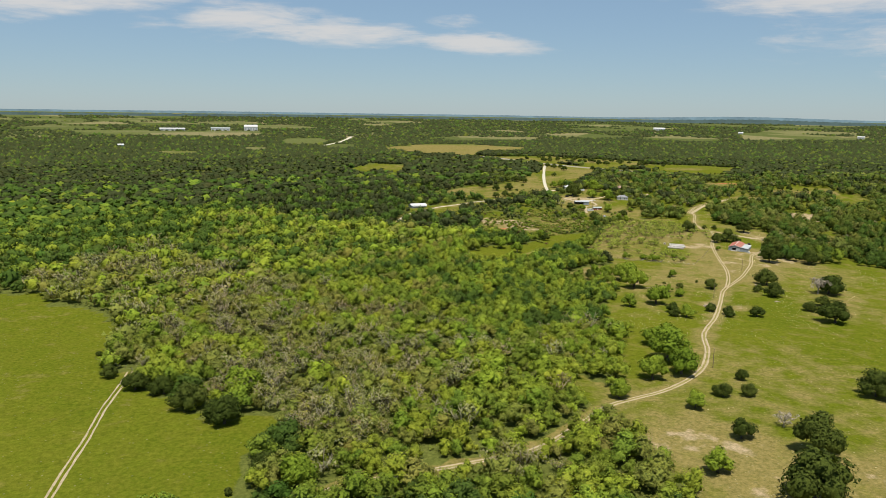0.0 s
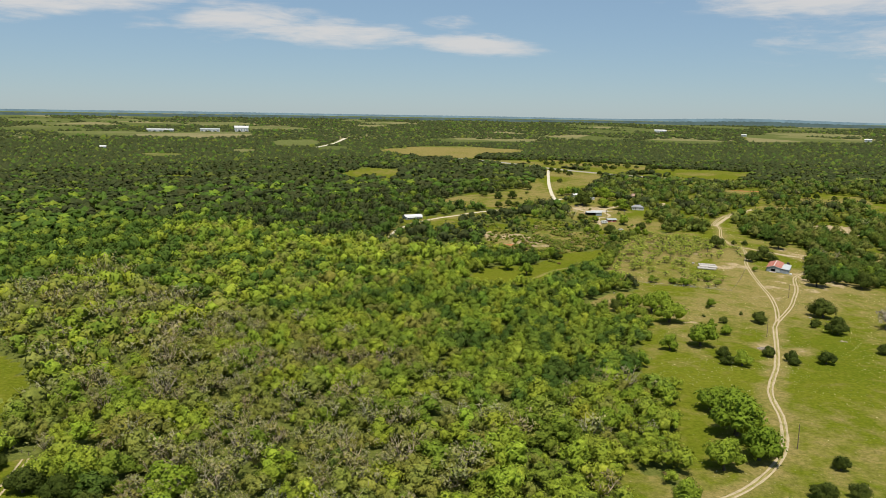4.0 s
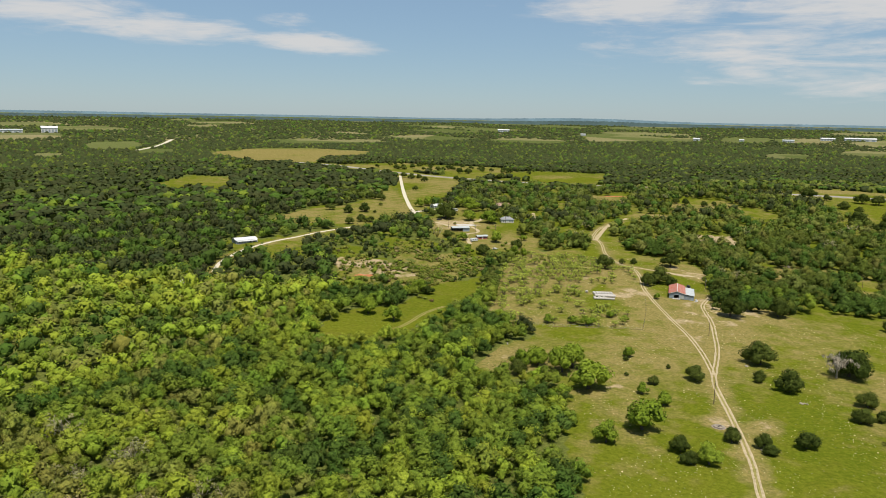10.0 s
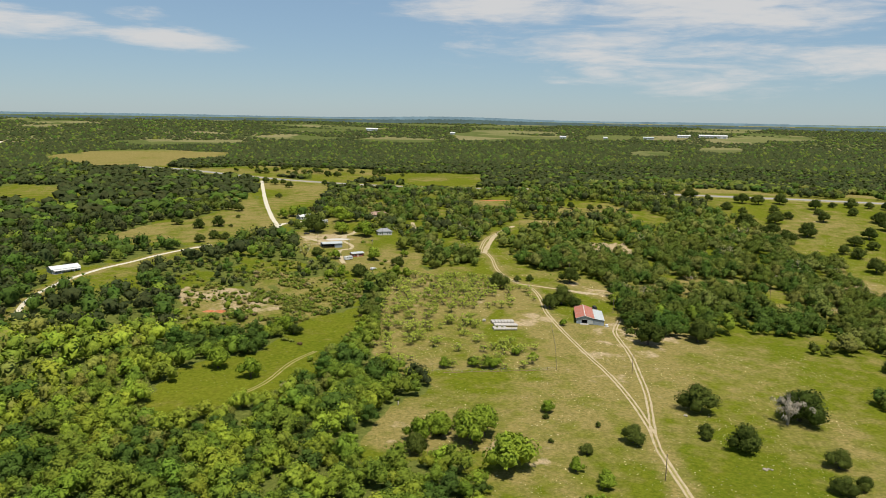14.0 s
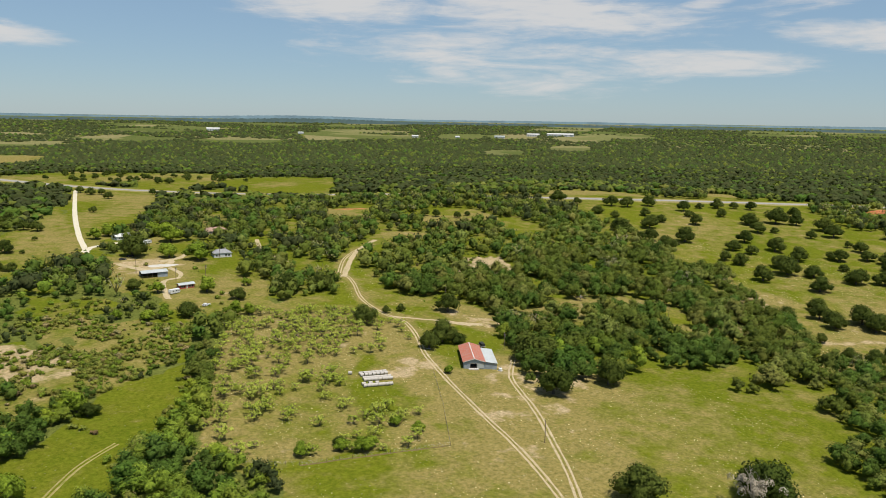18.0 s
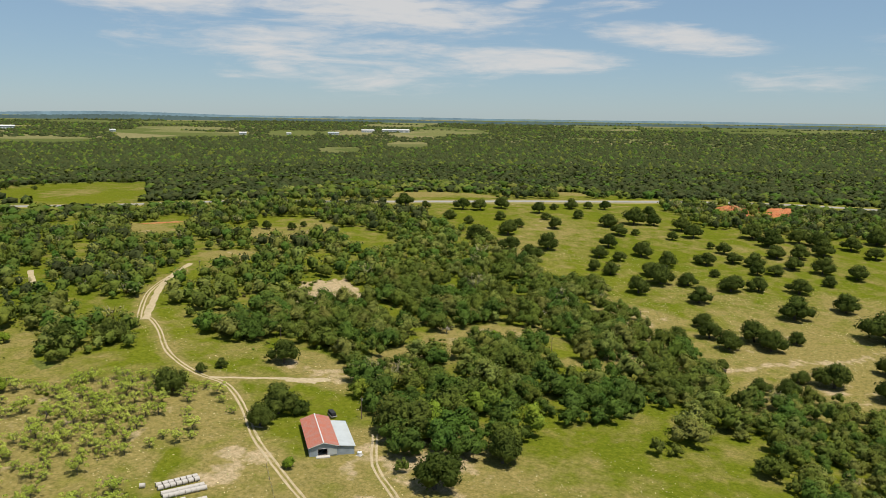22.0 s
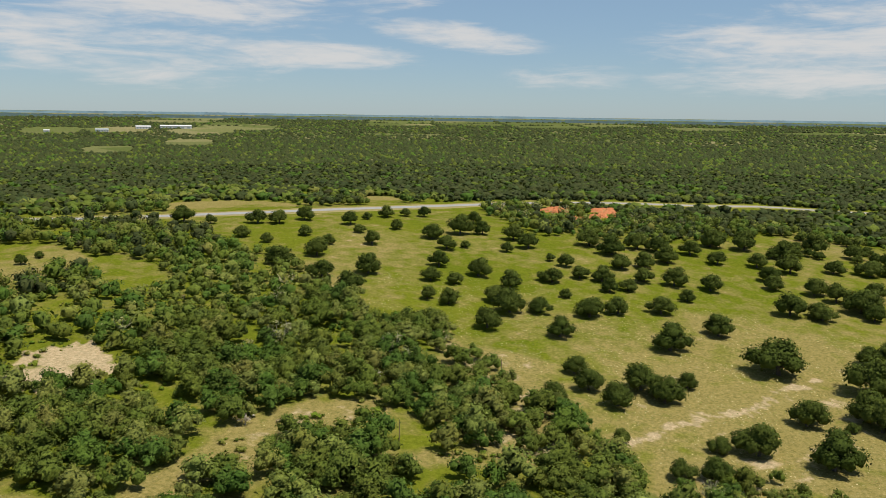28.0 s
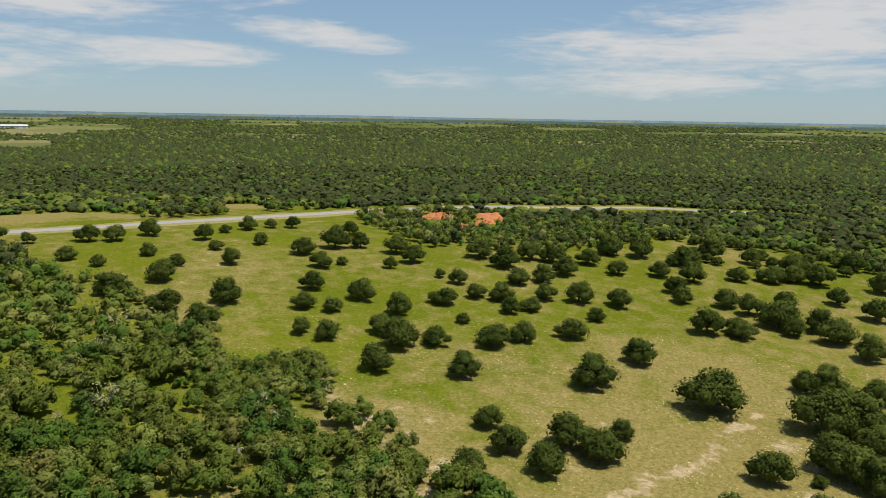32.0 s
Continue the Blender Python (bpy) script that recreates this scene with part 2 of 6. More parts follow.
SAND = track_material("sandy_track", (0.31, 0.245, 0.14), (0.44, 0.355, 0.225))
GRAVEL = track_material("white_gravel", (0.44, 0.385, 0.28), (0.57, 0.52, 0.41), much=0.1)
ASPHALT = track_material("worn_asphalt", (0.24, 0.23, 0.215), (0.3, 0.29, 0.27), (0.2, 0.2, 0.19), 0.5)
VERGE = track_material("dry_verge", (0.19, 0.165, 0.06), (0.29, 0.235, 0.1), (0.14, 0.16, 0.04), 0.6)
FAINT = track_material("worn_grass", (0.2, 0.175, 0.05), (0.3, 0.25, 0.1), (0.12, 0.14, 0.02), 0.7)
BARE_EARTH = track_material("bare_earth", (0.11, 0.085, 0.035), (0.16, 0.12, 0.055), (0.09, 0.1, 0.02), 0.5)
RED_SOIL = track_material("red_soil", (0.27, 0.085, 0.035), (0.5, 0.2, 0.09), (0.2, 0.19, 0.08), 0.75)

# ---- the plan: terrain, open land, lines ----
TERRAIN_CENTRES = [(150, 150), (350, 450), (600, 430), (300, 700), (900, 620), (560, 1000), (950, 380), (-100, 500), (700, 750), (450, 600), (180, 790), (300, 1100), (300, 1500), (0, 1200), (-300, 900), (900, 1100), (1300, 700), (700, 1500), (600, 200)]
TERRAIN_HEIGHTS = [5.9, -3.9, -12.7, 2.3, 8.3, -1.7, 4.9, -4.4, 15.9, 0.1, 10.5, 6.7, 20.1, 8.3, 4.5, 7.4, 7.1, 2.4, -8.9]
OPEN = {}
OPEN["meadow"] = [(-245, 376), (-233, 381), (-211, 329), (-182, 294), (-163, 244), (-156, 218), (-131, 187), (-115, 167), (-100, 151), (-90, 160), (-83, 159), (-80, 145), (-89, 124), (-89, 111), (-90, 83), (-176, 97), (-338, 239), (-399, 391)]
OPEN["pasture"] = [(93, 281), (101, 307), (116, 326), (125, 345), (128, 366), (112, 377), (101, 377), (108, 396), (125, 416), (137, 423), (152, 426), (158, 435), (151, 466), (184, 529), (212, 579), (250, 617), (286, 620), (305, 612), (334, 662), (375, 715), (356, 669), (337, 601), (352, 585), (368, 555), (327, 499), (294, 454), (304, 438), (341, 433), (355, 439), (357, 391), (358, 380), (318, 348), (280, 312), (245, 274), (184, 217), (78, 257)]
OPEN["pasture_south"] = [(27, 44), (40, 76), (44, 101), (39, 140), (32, 169), (46, 188), (53, 166), (85, 238), (119, 281), (197, 370), (318, 411), (348, 377), (255, 233), (175, 113), (120, 31), (81, -3), (8, 8)]
OPEN["glade"] = [(50, 470), (68, 499), (89, 506), (104, 502), (143, 544), (182, 554), (175, 531), (155, 501), (136, 490), (120, 464), (96, 450), (71, 444), (47, 441), (45, 456)]
OPEN["yard"] = [(226, 770), (231, 755), (257, 790), (274, 820), (284, 819), (294, 789), (273, 749), (280, 726), (285, 718), (274, 688), (281, 666), (279, 656), (264, 632), (261, 616), (266, 607), (276, 606), (268, 589), (245, 582), (236, 588), (244, 609), (229, 603), (219, 605), (212, 609), (201, 612), (205, 635), (217, 663), (217, 682), (197, 676), (201, 706)]
OPEN["brushland"] = [(149, 658), (173, 644), (194, 617), (209, 607), (191, 570), (165, 554), (143, 542), (121, 545)]
OPEN["gravelfield"] = [(327, 1190), (354, 1139), (405, 1126), (313, 936), (266, 871), (223, 798), (222, 832)]
OPEN["westfield"] = [(72, 793), (113, 841), (168, 864), (213, 917), (270, 1033), (222, 832), (210, 782), (160, 755), (104, 771)]
OPEN["housestrip"] = [(9, 622), (20, 654), (33, 682), (66, 711), (90, 721), (156, 756), (156, 740), (88, 692), (77, 635), (59, 644), (34, 653), (15, 616)]
OPEN["orchard"] = [(214, 585), (244, 611), (294, 580), (299, 547), (279, 513), (252, 522), (226, 491), (214, 470), (234, 458), (221, 430), (172, 447), (145, 468), (174, 518)]
OPEN["scrub"] = [(110, 700), (149, 705), (200, 661), (211, 616), (187, 563), (155, 546), (108, 530), (83, 553)]
OPEN["scrubfield"] = [(97, 628), (120, 634), (136, 603), (166, 575), (154, 564), (128, 562), (110, 562), (92, 603)]
OPEN["savanna"] = [(703, 766), (744, 779), (811, 720), (918, 616), (888, 574), (861, 546), (835, 525), (850, 485), (848, 435), (918, 379), (960, 331), (938, 228), (862, 177), (635, 212), (518, 241), (447, 337), (427, 384), (466, 400), (477, 408), (485, 415), (500, 422), (514, 435), (513, 443), (519, 455), (534, 471), (546, 483), (550, 497), (579, 508), (594, 529), (566, 545), (588, 559), (608, 583), (608, 612), (643, 636), (659, 675), (666, 711)]
OPEN["roadside"] = [(705, 817), (734, 837), (837, 734), (978, 624), (897, 585), (777, 700), (715, 757), (695, 771)]
OPEN["roadside_e"] = [(1106, 496), (1172, 399), (1228, 270), (1150, 278), (1092, 397), (1040, 488)]
OPEN["strip_a"] = [(392, 525), (411, 532), (436, 539), (441, 525), (450, 517), (472, 517), (474, 505), (481, 499), (465, 495), (451, 497), (445, 491), (443, 482), (445, 471), (450, 461), (453, 454), (459, 436), (467, 420), (452, 429), (430, 476), (439, 490), (443, 504), (431, 518), (410, 514), (397, 515)]
OPEN["strip_b"] = [(367, 536), (370, 518), (398, 523), (434, 532), (451, 517), (459, 498), (477, 506), (463, 525), (421, 537), (391, 535)]
OPEN["strip_c"] = [(440, 486), (426, 461), (443, 440), (454, 422), (465, 424), (452, 444), (444, 471)]
OPEN["strip_d"] = [(389, 408), (401, 411), (420, 403), (401, 399), (377, 402)]
OPEN["strip_e"] = [(396, 378), (422, 361), (416, 360), (398, 368), (388, 376)]
OPEN["clear_sand"] = [(420, 640), (447, 654), (470, 642), (454, 606), (438, 602), (410, 620)]
OPEN["op1"] = [(475, 889), (498, 884), (534, 881), (523, 860), (489, 835), (461, 829), (443, 837)]
OPEN["op2"] = [(535, 696), (567, 706), (576, 685), (565, 670), (528, 667)]
OPEN["op3"] = [(401, 720), (417, 741), (446, 755), (467, 747), (478, 735), (457, 718), (434, 714), (410, 712)]
OPEN["op4"] = [(492, 799), (547, 829), (587, 833), (602, 800), (597, 783), (581, 747), (542, 743), (514, 752), (502, 771)]
OPEN["pasture_ne"] = [(551, 1270), (636, 1344), (718, 1341), (745, 1269), (631, 1098), (555, 1050), (516, 1089), (502, 1165)]
OPEN["bigfield"] = [(131, 2130), (285, 2306), (409, 2304), (563, 2155), (500, 1985), (412, 1890), (261, 1461), (192, 1451), (170, 1645), (160, 1961)]
OPEN["clearing_west"] = [(-14, 1130), (11, 1195), (77, 1141), (68, 1042), (31, 1065), (1, 1074)]
OPEN["far6"] = [(-5, 1156), (38, 1239), (84, 1178), (62, 1096), (10, 1104)]
OPEN["op5"] = [(590, 749), (598, 728), (580, 702), (543, 701), (551, 719)]
OPEN["meadow_lobe"] = [(-221, 343), (-210, 345), (-187, 326), (-173, 298), (-163, 276), (-167, 256), (-164, 241), (-168, 246), (-190, 249), (-214, 289)]
OPEN["field_1"] = [(-448, 1888), (-435, 1922), (-368, 1928), (-352, 1905), (-369, 1860), (-432, 1857)]
OPEN["field_2"] = [(-259, 2055), (-248, 2086), (-198, 2090), (-188, 2070), (-203, 2030), (-249, 2027)]
OPEN["field_3"] = [(-280, 1216), (-277, 1250), (-241, 1229), (-230, 1198), (-235, 1159), (-268, 1177)]
OPEN["field_4"] = [(-170, 2423), (-145, 2547), (-39, 2564), (-21, 2480), (-58, 2326), (-150, 2315)]
OPEN["field_5"] = [(-38, 2200), (-18, 2259), (48, 2265), (58, 2224), (31, 2147), (-29, 2144)]
OPEN["field_6"] = [(371, 2635), (459, 2697), (739, 2712), (777, 2672), (654, 2597), (400, 2584)]
OPEN["field_7"] = [(1649, 2808), (1806, 2966), (1970, 2882), (1906, 2738), (1700, 2560), (1571, 2638)]
OPEN["field_8"] = [(1919, 3108), (2009, 3184), (2121, 3134), (2095, 3061), (1976, 2968), (1878, 3016)]
OPEN["field_9"] = [(1793, 2729), (1889, 2756), (2084, 2641), (2085, 2579), (1954, 2553), (1781, 2659)]
OPEN["field_10"] = [(2153, 2598), (2268, 2665), (2390, 2587), (2349, 2511), (2199, 2432), (2094, 2503)]
OPEN["field_11"] = [(1662, 1845), (1728, 1875), (1794, 1817), (1769, 1774), (1683, 1739), (1626, 1793)]
OPEN["field_12"] = [(2337, 2499), (2448, 2548), (2574, 2461), (2538, 2394), (2393, 2339), (2283, 2418)]
OPEN["field_13"] = [(1980, 1867), (2077, 1909), (2152, 1842), (2109, 1787), (1985, 1739), (1920, 1799)]
OPEN["field_14"] = [(2457, 2242), (2591, 2289), (2726, 2182), (2676, 2110), (2502, 2058), (2386, 2154)]
OPEN["field_15"] = [(2731, 2261), (2832, 2266), (2990, 2135), (2974, 2085), (2841, 2084), (2699, 2204)]
OPEN["waste"] = [(99, 642), (112, 631), (133, 621), (148, 575), (138, 566), (123, 566), (104, 593), (91, 597)]
OPEN["works"] = [(-760, 2850), (-275, 3001), (-264, 2862), (-432, 2690), (-740, 2720)]
OPEN["north_verge"] = [(270, 1377), (334, 1403), (417, 1457), (475, 1435), (573, 1444), (623, 1421), (517, 1206), (408, 1252), (336, 1279)]
OPEN["far_verge"] = [(804, 881), (823, 873), (857, 836), (862, 779), (843, 753), (771, 846)]
OPEN["far_verge_e"] = [(964, 747), (972, 721), (951, 689), (931, 716), (925, 729)]
OPEN["pasture_e"] = [(276, 416), (315, 445), (330, 433), (362, 439), (384, 419), (406, 413), (421, 404), (405, 401), (381, 403), (368, 397), (372, 388), (392, 380), (419, 363), (395, 367), (380, 363), (373, 354), (359, 343), (344, 338), (301, 337), (246, 395)]
OPEN["wooded"] = [(411, 409), (427, 408), (460, 383), (477, 370), (479, 335), (363, 319), (354, 339), (361, 344), (375, 354), (387, 364), (395, 366), (421, 363), (394, 380), (378, 388), (374, 398), (382, 402), (404, 398)]
OPEN["far8"] = [(348, 1122), (541, 1358), (596, 1310), (771, 1306), (614, 1069), (552, 1065), (521, 1204)]
LINES = {}
LINES["gravel_road"] = [(323.9, 1163.4), (293.5, 1066.6), (256.2, 944.1), (231.0, 852.9), (217.7, 795.9), (215.8, 791.9)]
LINES["drive"] = [(214.9, 792.4), (224.4, 806.5), (234.0, 808.8), (244.5, 813.1), (251.0, 815.8)]
LINES["yardloop"] = [(221.8, 747.6), (230.2, 725.6), (244.6, 727.8), (255.5, 741.7), (246.8, 741.9), (262.9, 746.2), (280.4, 764.6), (295.1, 788.3)]
LINES["yardlane"] = [(216.1, 654.4), (223.2, 677.6), (230.6, 693.5), (239.4, 695.1), (245.7, 706.2), (245.7, 722.2)]
LINES["track_main"] = [(-70.2, 92.2), (-61.1, 98.1), (-47.3, 101.5), (-29.3, 105.3), (-5.9, 111.4), (7.1, 116.7), (30.4, 137.4), (42.7, 148.9), (56.5, 155.7), (70.7, 161.9), (87.2, 173.4), (103.1, 189.4), (119.3, 215.1), (132.9, 244.1), (157.1, 277.0), (179.1, 311.1), (197.5, 341.3)]
LINES["track_west"] = [(197.5, 341.3), (212.9, 362.2), (229.1, 389.8), (241.3, 415.0), (251.4, 441.0), (264.4, 473.1), (274.1, 495.3), (281.7, 511.1), (294.5, 531.4), (305.2, 554.3), (304.6, 572.3), (307.9, 590.7), (313.9, 607.7), (327.9, 633.4), (334.9, 651.9), (329.7, 651.4), (341.2, 667.7), (363.3, 692.9), (390.3, 712.6), (408.1, 720.2)]
LINES["track_east"] = [(206.4, 352.8), (236.3, 385.1), (253.8, 407.3), (271.5, 430.7), (282.8, 449.1), (293.0, 464.5), (311.6, 480.3)]
LINES["spur"] = [(305.1, 565.6), (318.1, 552.6), (329.2, 540.5), (332.9, 530.9)]
LINES["house_lane"] = [(11.5, 615.2), (17.0, 638.3), (27.2, 660.2), (42.0, 680.9), (64.6, 701.3), (86.2, 713.6), (104.5, 726.0), (125.7, 736.4), (147.5, 745.2)]
LINES["glade_track"] = [(81.0, 457.0), (96.3, 466.0), (114.9, 485.0), (130.7, 495.2)]
LINES["meadow_track"] = [(-142.5, 78.0), (-143.2, 96.0), (-143.9, 113.4), (-144.3, 125.6), (-144.6, 145.5), (-146.1, 174.7), (-145.9, 202.2), (-146.3, 216.8)]
LINES["lane_north"] = [(331.6, 649.1), (346.1, 666.5), (376.7, 700.5), (397.4, 717.2), (421.1, 733.0)]
LINES["lane_house"] = [(338.8, 777.5), (326.9, 750.6), (321.0, 724.8), (320.2, 701.1)]
LINES["far_road"] = [(67.8, 2678.1), (20.9, 2393.8), (-41.5, 2176.8)]
LINES["highway"] = [(60, 1700), (120, 1600), (190, 1500), (250, 1400), (320, 1240), (373, 1160), (424, 1110), (500, 1050), (588, 992), (652.8, 943.6), (694.7, 872.3), (726.9, 830.4), (759.2, 795.6), (790.4, 762.1), (828.2, 729.2), (867.8, 692.9), (912.7, 654.7), (950.5, 624.2), (1009.6, 578.2), (1088.1, 494.1), (1145.0, 398.5), (1190.7, 335.5), (1199.8, 273.2), (1218.2, 175.4)]
BRIGHT_EDGE_A = [
    (126.2, 387.2, 5.2), (136.2, 392.3, 5.8), (146.6, 389.9, 4.4), (149.1, 380.5, 7.2), (160.6, 328.9, 3.2), (160.2, 342.9, 2.9),
]
BRIGHT_SOUTH_A = [
    (89.2, 182.3, 7.8), (73.5, 176.4, 6.3), (97, 224.7, 7.2), (56, 90.7, 5.3), (75.7, 143.3, 4.6), (-73.5, 99.6, 6.2), (50.3, 156.6, 4.7),
    (-95.9, 180.1, 8.2), (14.6, 192.2, 1.2),
]
BRIGHT_VERGE_A = [
    (92.8, 202.5, 10.7), (68.3, 232.8, 6.1), (63.2, 206.8, 6.5), (47.6, 211, 5.5),
]
BRIGHT_YARD_A = [
    (238.3, 765.5, 12.8), (257.1, 749.8, 9.1), (270.5, 734.1, 10.9), (279.1, 798.1, 11.9), (277.3, 828.5, 10.2), (240.3, 657.3, 7.2), (267.5, 660.3, 4.1), (212.7, 619.5, 8),
    (200.4, 622.8, 5.6), (222, 605.9, 5.2), (231.2, 607, 6.5), (240, 606.6, 5.3), (236.9, 834.5, 7.6), (248.6, 841.6, 8.2), (191.6, 623.8, 5.3), (180.1, 632.9, 4.2),
    (216.2, 669.3, 5.9), (208, 682.5, 5.7), (128.3, 528.2, 6.6), (197.2, 442.4, 4.3), (152.3, 464.8, 5.1), (216.3, 452.1, 3), (220.3, 443.5, 3.4), (272.1, 483.6, 3.1),
]
BRIGHT_A = [
    (136.7, 310.2, 8.3), (117.3, 304.2, 4.9), (140.4, 278.1, 4.9), (141.2, 376.7, 7.4), (141.2, 354.7, 9.4), (134.8, 387.5, 5), (93.2, 474.6, 5.3), (84.1, 492.2, 6.1),
    (184.6, 388.4, 3), (163.4, 331.4, 2.9), (193.8, 441.4, 3.4), (188.4, 447, 3.1), (174.9, 450.5, 3), (218.1, 453.5, 2.3),
]
OAKS_EDGE_A = [
    (163.1, 293.4, 3.6), (225.4, 345.4, 3.3), (237.1, 291.5, 3.4), (180.1, 383.7, 1.8), (167.6, 365, 1.4), (193.1, 368.3, 1.5), (189.7, 449.5, 3.2),
]
OAKS_SOUTH_A = [
    (75.7, 71.3, 12.4), (96.6, 99.9, 10.7), (77.8, 114.1, 5.9), (93.2, 153.8, 4.9), (103.7, 152.7, 4.3), (111.8, 172, 3.9), (157.3, 148.3, 9.4), (224, 264.5, 10.9),
    (166.4, 278.3, 3.5), (134.6, 280.4, 4.2), (-152.7, 210.5, 4.6), (-139, 193, 7.0), (-127, 187, 6.4), (-114, 168.5, 8.0), (-100, 152, 8.8), (-83.4, 109.3, 6.5), (-75, 101, 3.9), (-93.1, 97.8, 2), (-165.3, 242.4, 2),
]
OAKS_CLEARING = [(551, 775, 5.3), (569, 780, 4.1), (534, 801, 6.3), (539, 792, 5.8)]
OAKS_A = [
    (243, 362.9, 9.4), (273.6, 339.2, 11.7), (227, 328.7, 8.1), (221.6, 342, 3.2), (244.8, 304.4, 6), (226.3, 292.3, 5.4), (234.5, 289.9, 2.5), (194.7, 351.8, 5.9),
    (172.7, 351.4, 3.2), (137.7, 289.5, 4.6), (161.2, 290.8, 3.8), (169, 283.1, 4.2), (184.2, 279, 5.8), (249, 634.7, 6.2), (284.6, 564.1, 8.3), (306.9, 573.1, 3.4),
    (315.9, 571.4, 3.4), (300.5, 630.6, 9.2), (280.3, 636.4, 9.1), (339.4, 557.1, 8.7), (130.7, 523.6, 4.7), (120.6, 379, 5.4), (293.3, 440.2, 10.5), (324, 433.9, 9),
    (317.5, 474.2, 13.3), (288.2, 515, 7), (306.1, 513, 5.1), (300.1, 518.4, 9.9),
]
OAKS_ROADSIDE = [
    (156, 815, 6.8), (173, 817, 7.3), (156, 767, 5.9), (163, 762, 5.4), (143, 838, 6.5), (157, 879, 8.5), (191, 931, 8.6), (203, 939, 7.7), (168, 932, 8.6),
    (173, 915, 7.4), (205, 900, 6.8), (212, 890, 7.2), (200, 852, 2.9), (142, 758, 5.7), (181, 809, 2.3), (280, 970, 5.3), (327, 1069, 6.6), (325, 1115, 7.6),
    (335, 1112, 6.2), (321, 1137, 7.1),
]
OAKS_BEYOND_ROAD = [
    (397, 1236, 7.9), (416, 1234, 6.4), (457, 1289, 6.8), (444, 1223, 8.0), (458, 1222, 8.8), (385, 1097, 5.6), (465, 1141, 4.5), (471, 1130, 8.2), (352, 989, 8.0),
    (378, 1007, 8.2), (393, 1014, 7.1), (622, 1330, 7.4), (641, 1315, 4.6), (688, 1311, 5.6), (556, 1268, 8.6), (560, 1303, 7.1), (627, 1374, 5.7), (525, 1313, 5.3),
]
SAVANNA_EAST_A = [
    (710.6, 267.5, 10.3), (730.8, 270.6, 8.9), (762.7, 231.2, 9.7), (593.2, 294.7, 12.4), (628, 274.7, 8.6), (635.8, 302.2, 7.2), (555.2, 313.4, 10.4), (575.3, 293.7, 8.7),
    (714, 319.2, 7.4), (537.7, 303.6, 8.9), (843, 259.1, 9.8), (841.2, 241, 10.9), (894.3, 202.8, 10.9), (829.8, 204.9, 11), (792.2, 244.1, 9.1), (686.8, 258.3, 9.9),
]
SAVANNA_A = [
    (689.9, 713, 7.2), (684.2, 687.9, 5.3), (742.3, 733.9, 9.2), (751.1, 719.1, 9.2), (777, 710.5, 8.5), (722.2, 764.9, 5.8), (718.7, 788.3, 10.6), (721.2, 677.4, 6.4),
    (635.9, 646, 10), (670.5, 638.9, 9.6), (705, 649.4, 6.1), (626.6, 610.4, 10), (780.3, 668.6, 7.9), (810.8, 667.8, 4.8), (754.6, 648.3, 5.3), (723.6, 621.7, 7.8),
    (651.3, 590.6, 9.9), (608.3, 581.9, 10.1), (830.6, 658, 7.9), (845.3, 646.8, 6.5), (852.8, 631.1, 7), (785.3, 629.2, 6.3), (770, 591.5, 9.7), (798, 578.2, 11.2),
    (744.7, 570.1, 8.6), (756.1, 559.1, 4.2), (809, 562.4, 7.7), (848.8, 582.8, 8.2), (694.7, 557.6, 8.4), (659.4, 550.1, 7),
]
SAVANNA_B = [
    (623.3, 538, 6.1), (621.7, 523.8, 6.7), (662.4, 534.9, 6.3), (688.5, 527.4, 8.4), (804.5, 534.9, 9.8), (762.7, 529, 5.4), (784.3, 517.2, 9.8), (593.7, 491.7, 8.5),
    (641.1, 502.3, 7.4), (626.8, 488.4, 11), (636.1, 472.9, 8), (673.3, 500.8, 8.7), (756.5, 493.9, 4.5), (748.3, 480.1, 6.8), (702.4, 480.4, 9.1), (722.9, 465.7, 7.6),
    (724.4, 451, 8.7), (674.2, 465.8, 4.5), (644.2, 445.7, 10.3), (659, 431.2, 7.9), (702, 442.4, 6.5), (711.1, 431.2, 6.6), (601.4, 453.9, 8.5), (673, 407.6, 9.2),
    (709.2, 394.7, 6.2), (740.8, 405, 8.9), (742.1, 381.7, 10.1), (648.1, 374.8, 9.7), (610, 397.7, 11.5), (599.6, 346.4, 14.2),
]
SAVANNA_C = [
    (552.7, 436.9, 6.7), (535.4, 427.2, 7.4), (512.4, 437.5, 7.4), (523.7, 412.9, 7.8), (547.5, 406.1, 10.6), (536.8, 394.9, 8.6), (560.5, 386.7, 5.7), (538.8, 338.9, 9.2),
    (499.7, 358.2, 9.9), (498.2, 333.2, 10), (487.3, 406.2, 3.8), (495.2, 371.5, 5), (709.3, 334.6, 10.3), (707.2, 316.9, 8.8), (733.6, 292.7, 13.6), (718.7, 287.5, 7.6),
    (587.4, 306.6, 12.9), (635.4, 294.2, 9.6), (545.2, 310.4, 10.3), (540.4, 322, 3.3), (471.7, 372.8, 6.4), (466.7, 384, 5.9), (821.7, 476.2, 11.2), (804.1, 456.2, 11.9),
    (834, 440.3, 10.2), (833.1, 425.1, 11.3), (764.4, 442.9, 9.1), (776.3, 428.4, 9.3), (801.6, 414.4, 9.7), (838.1, 399.7, 10.3),
]
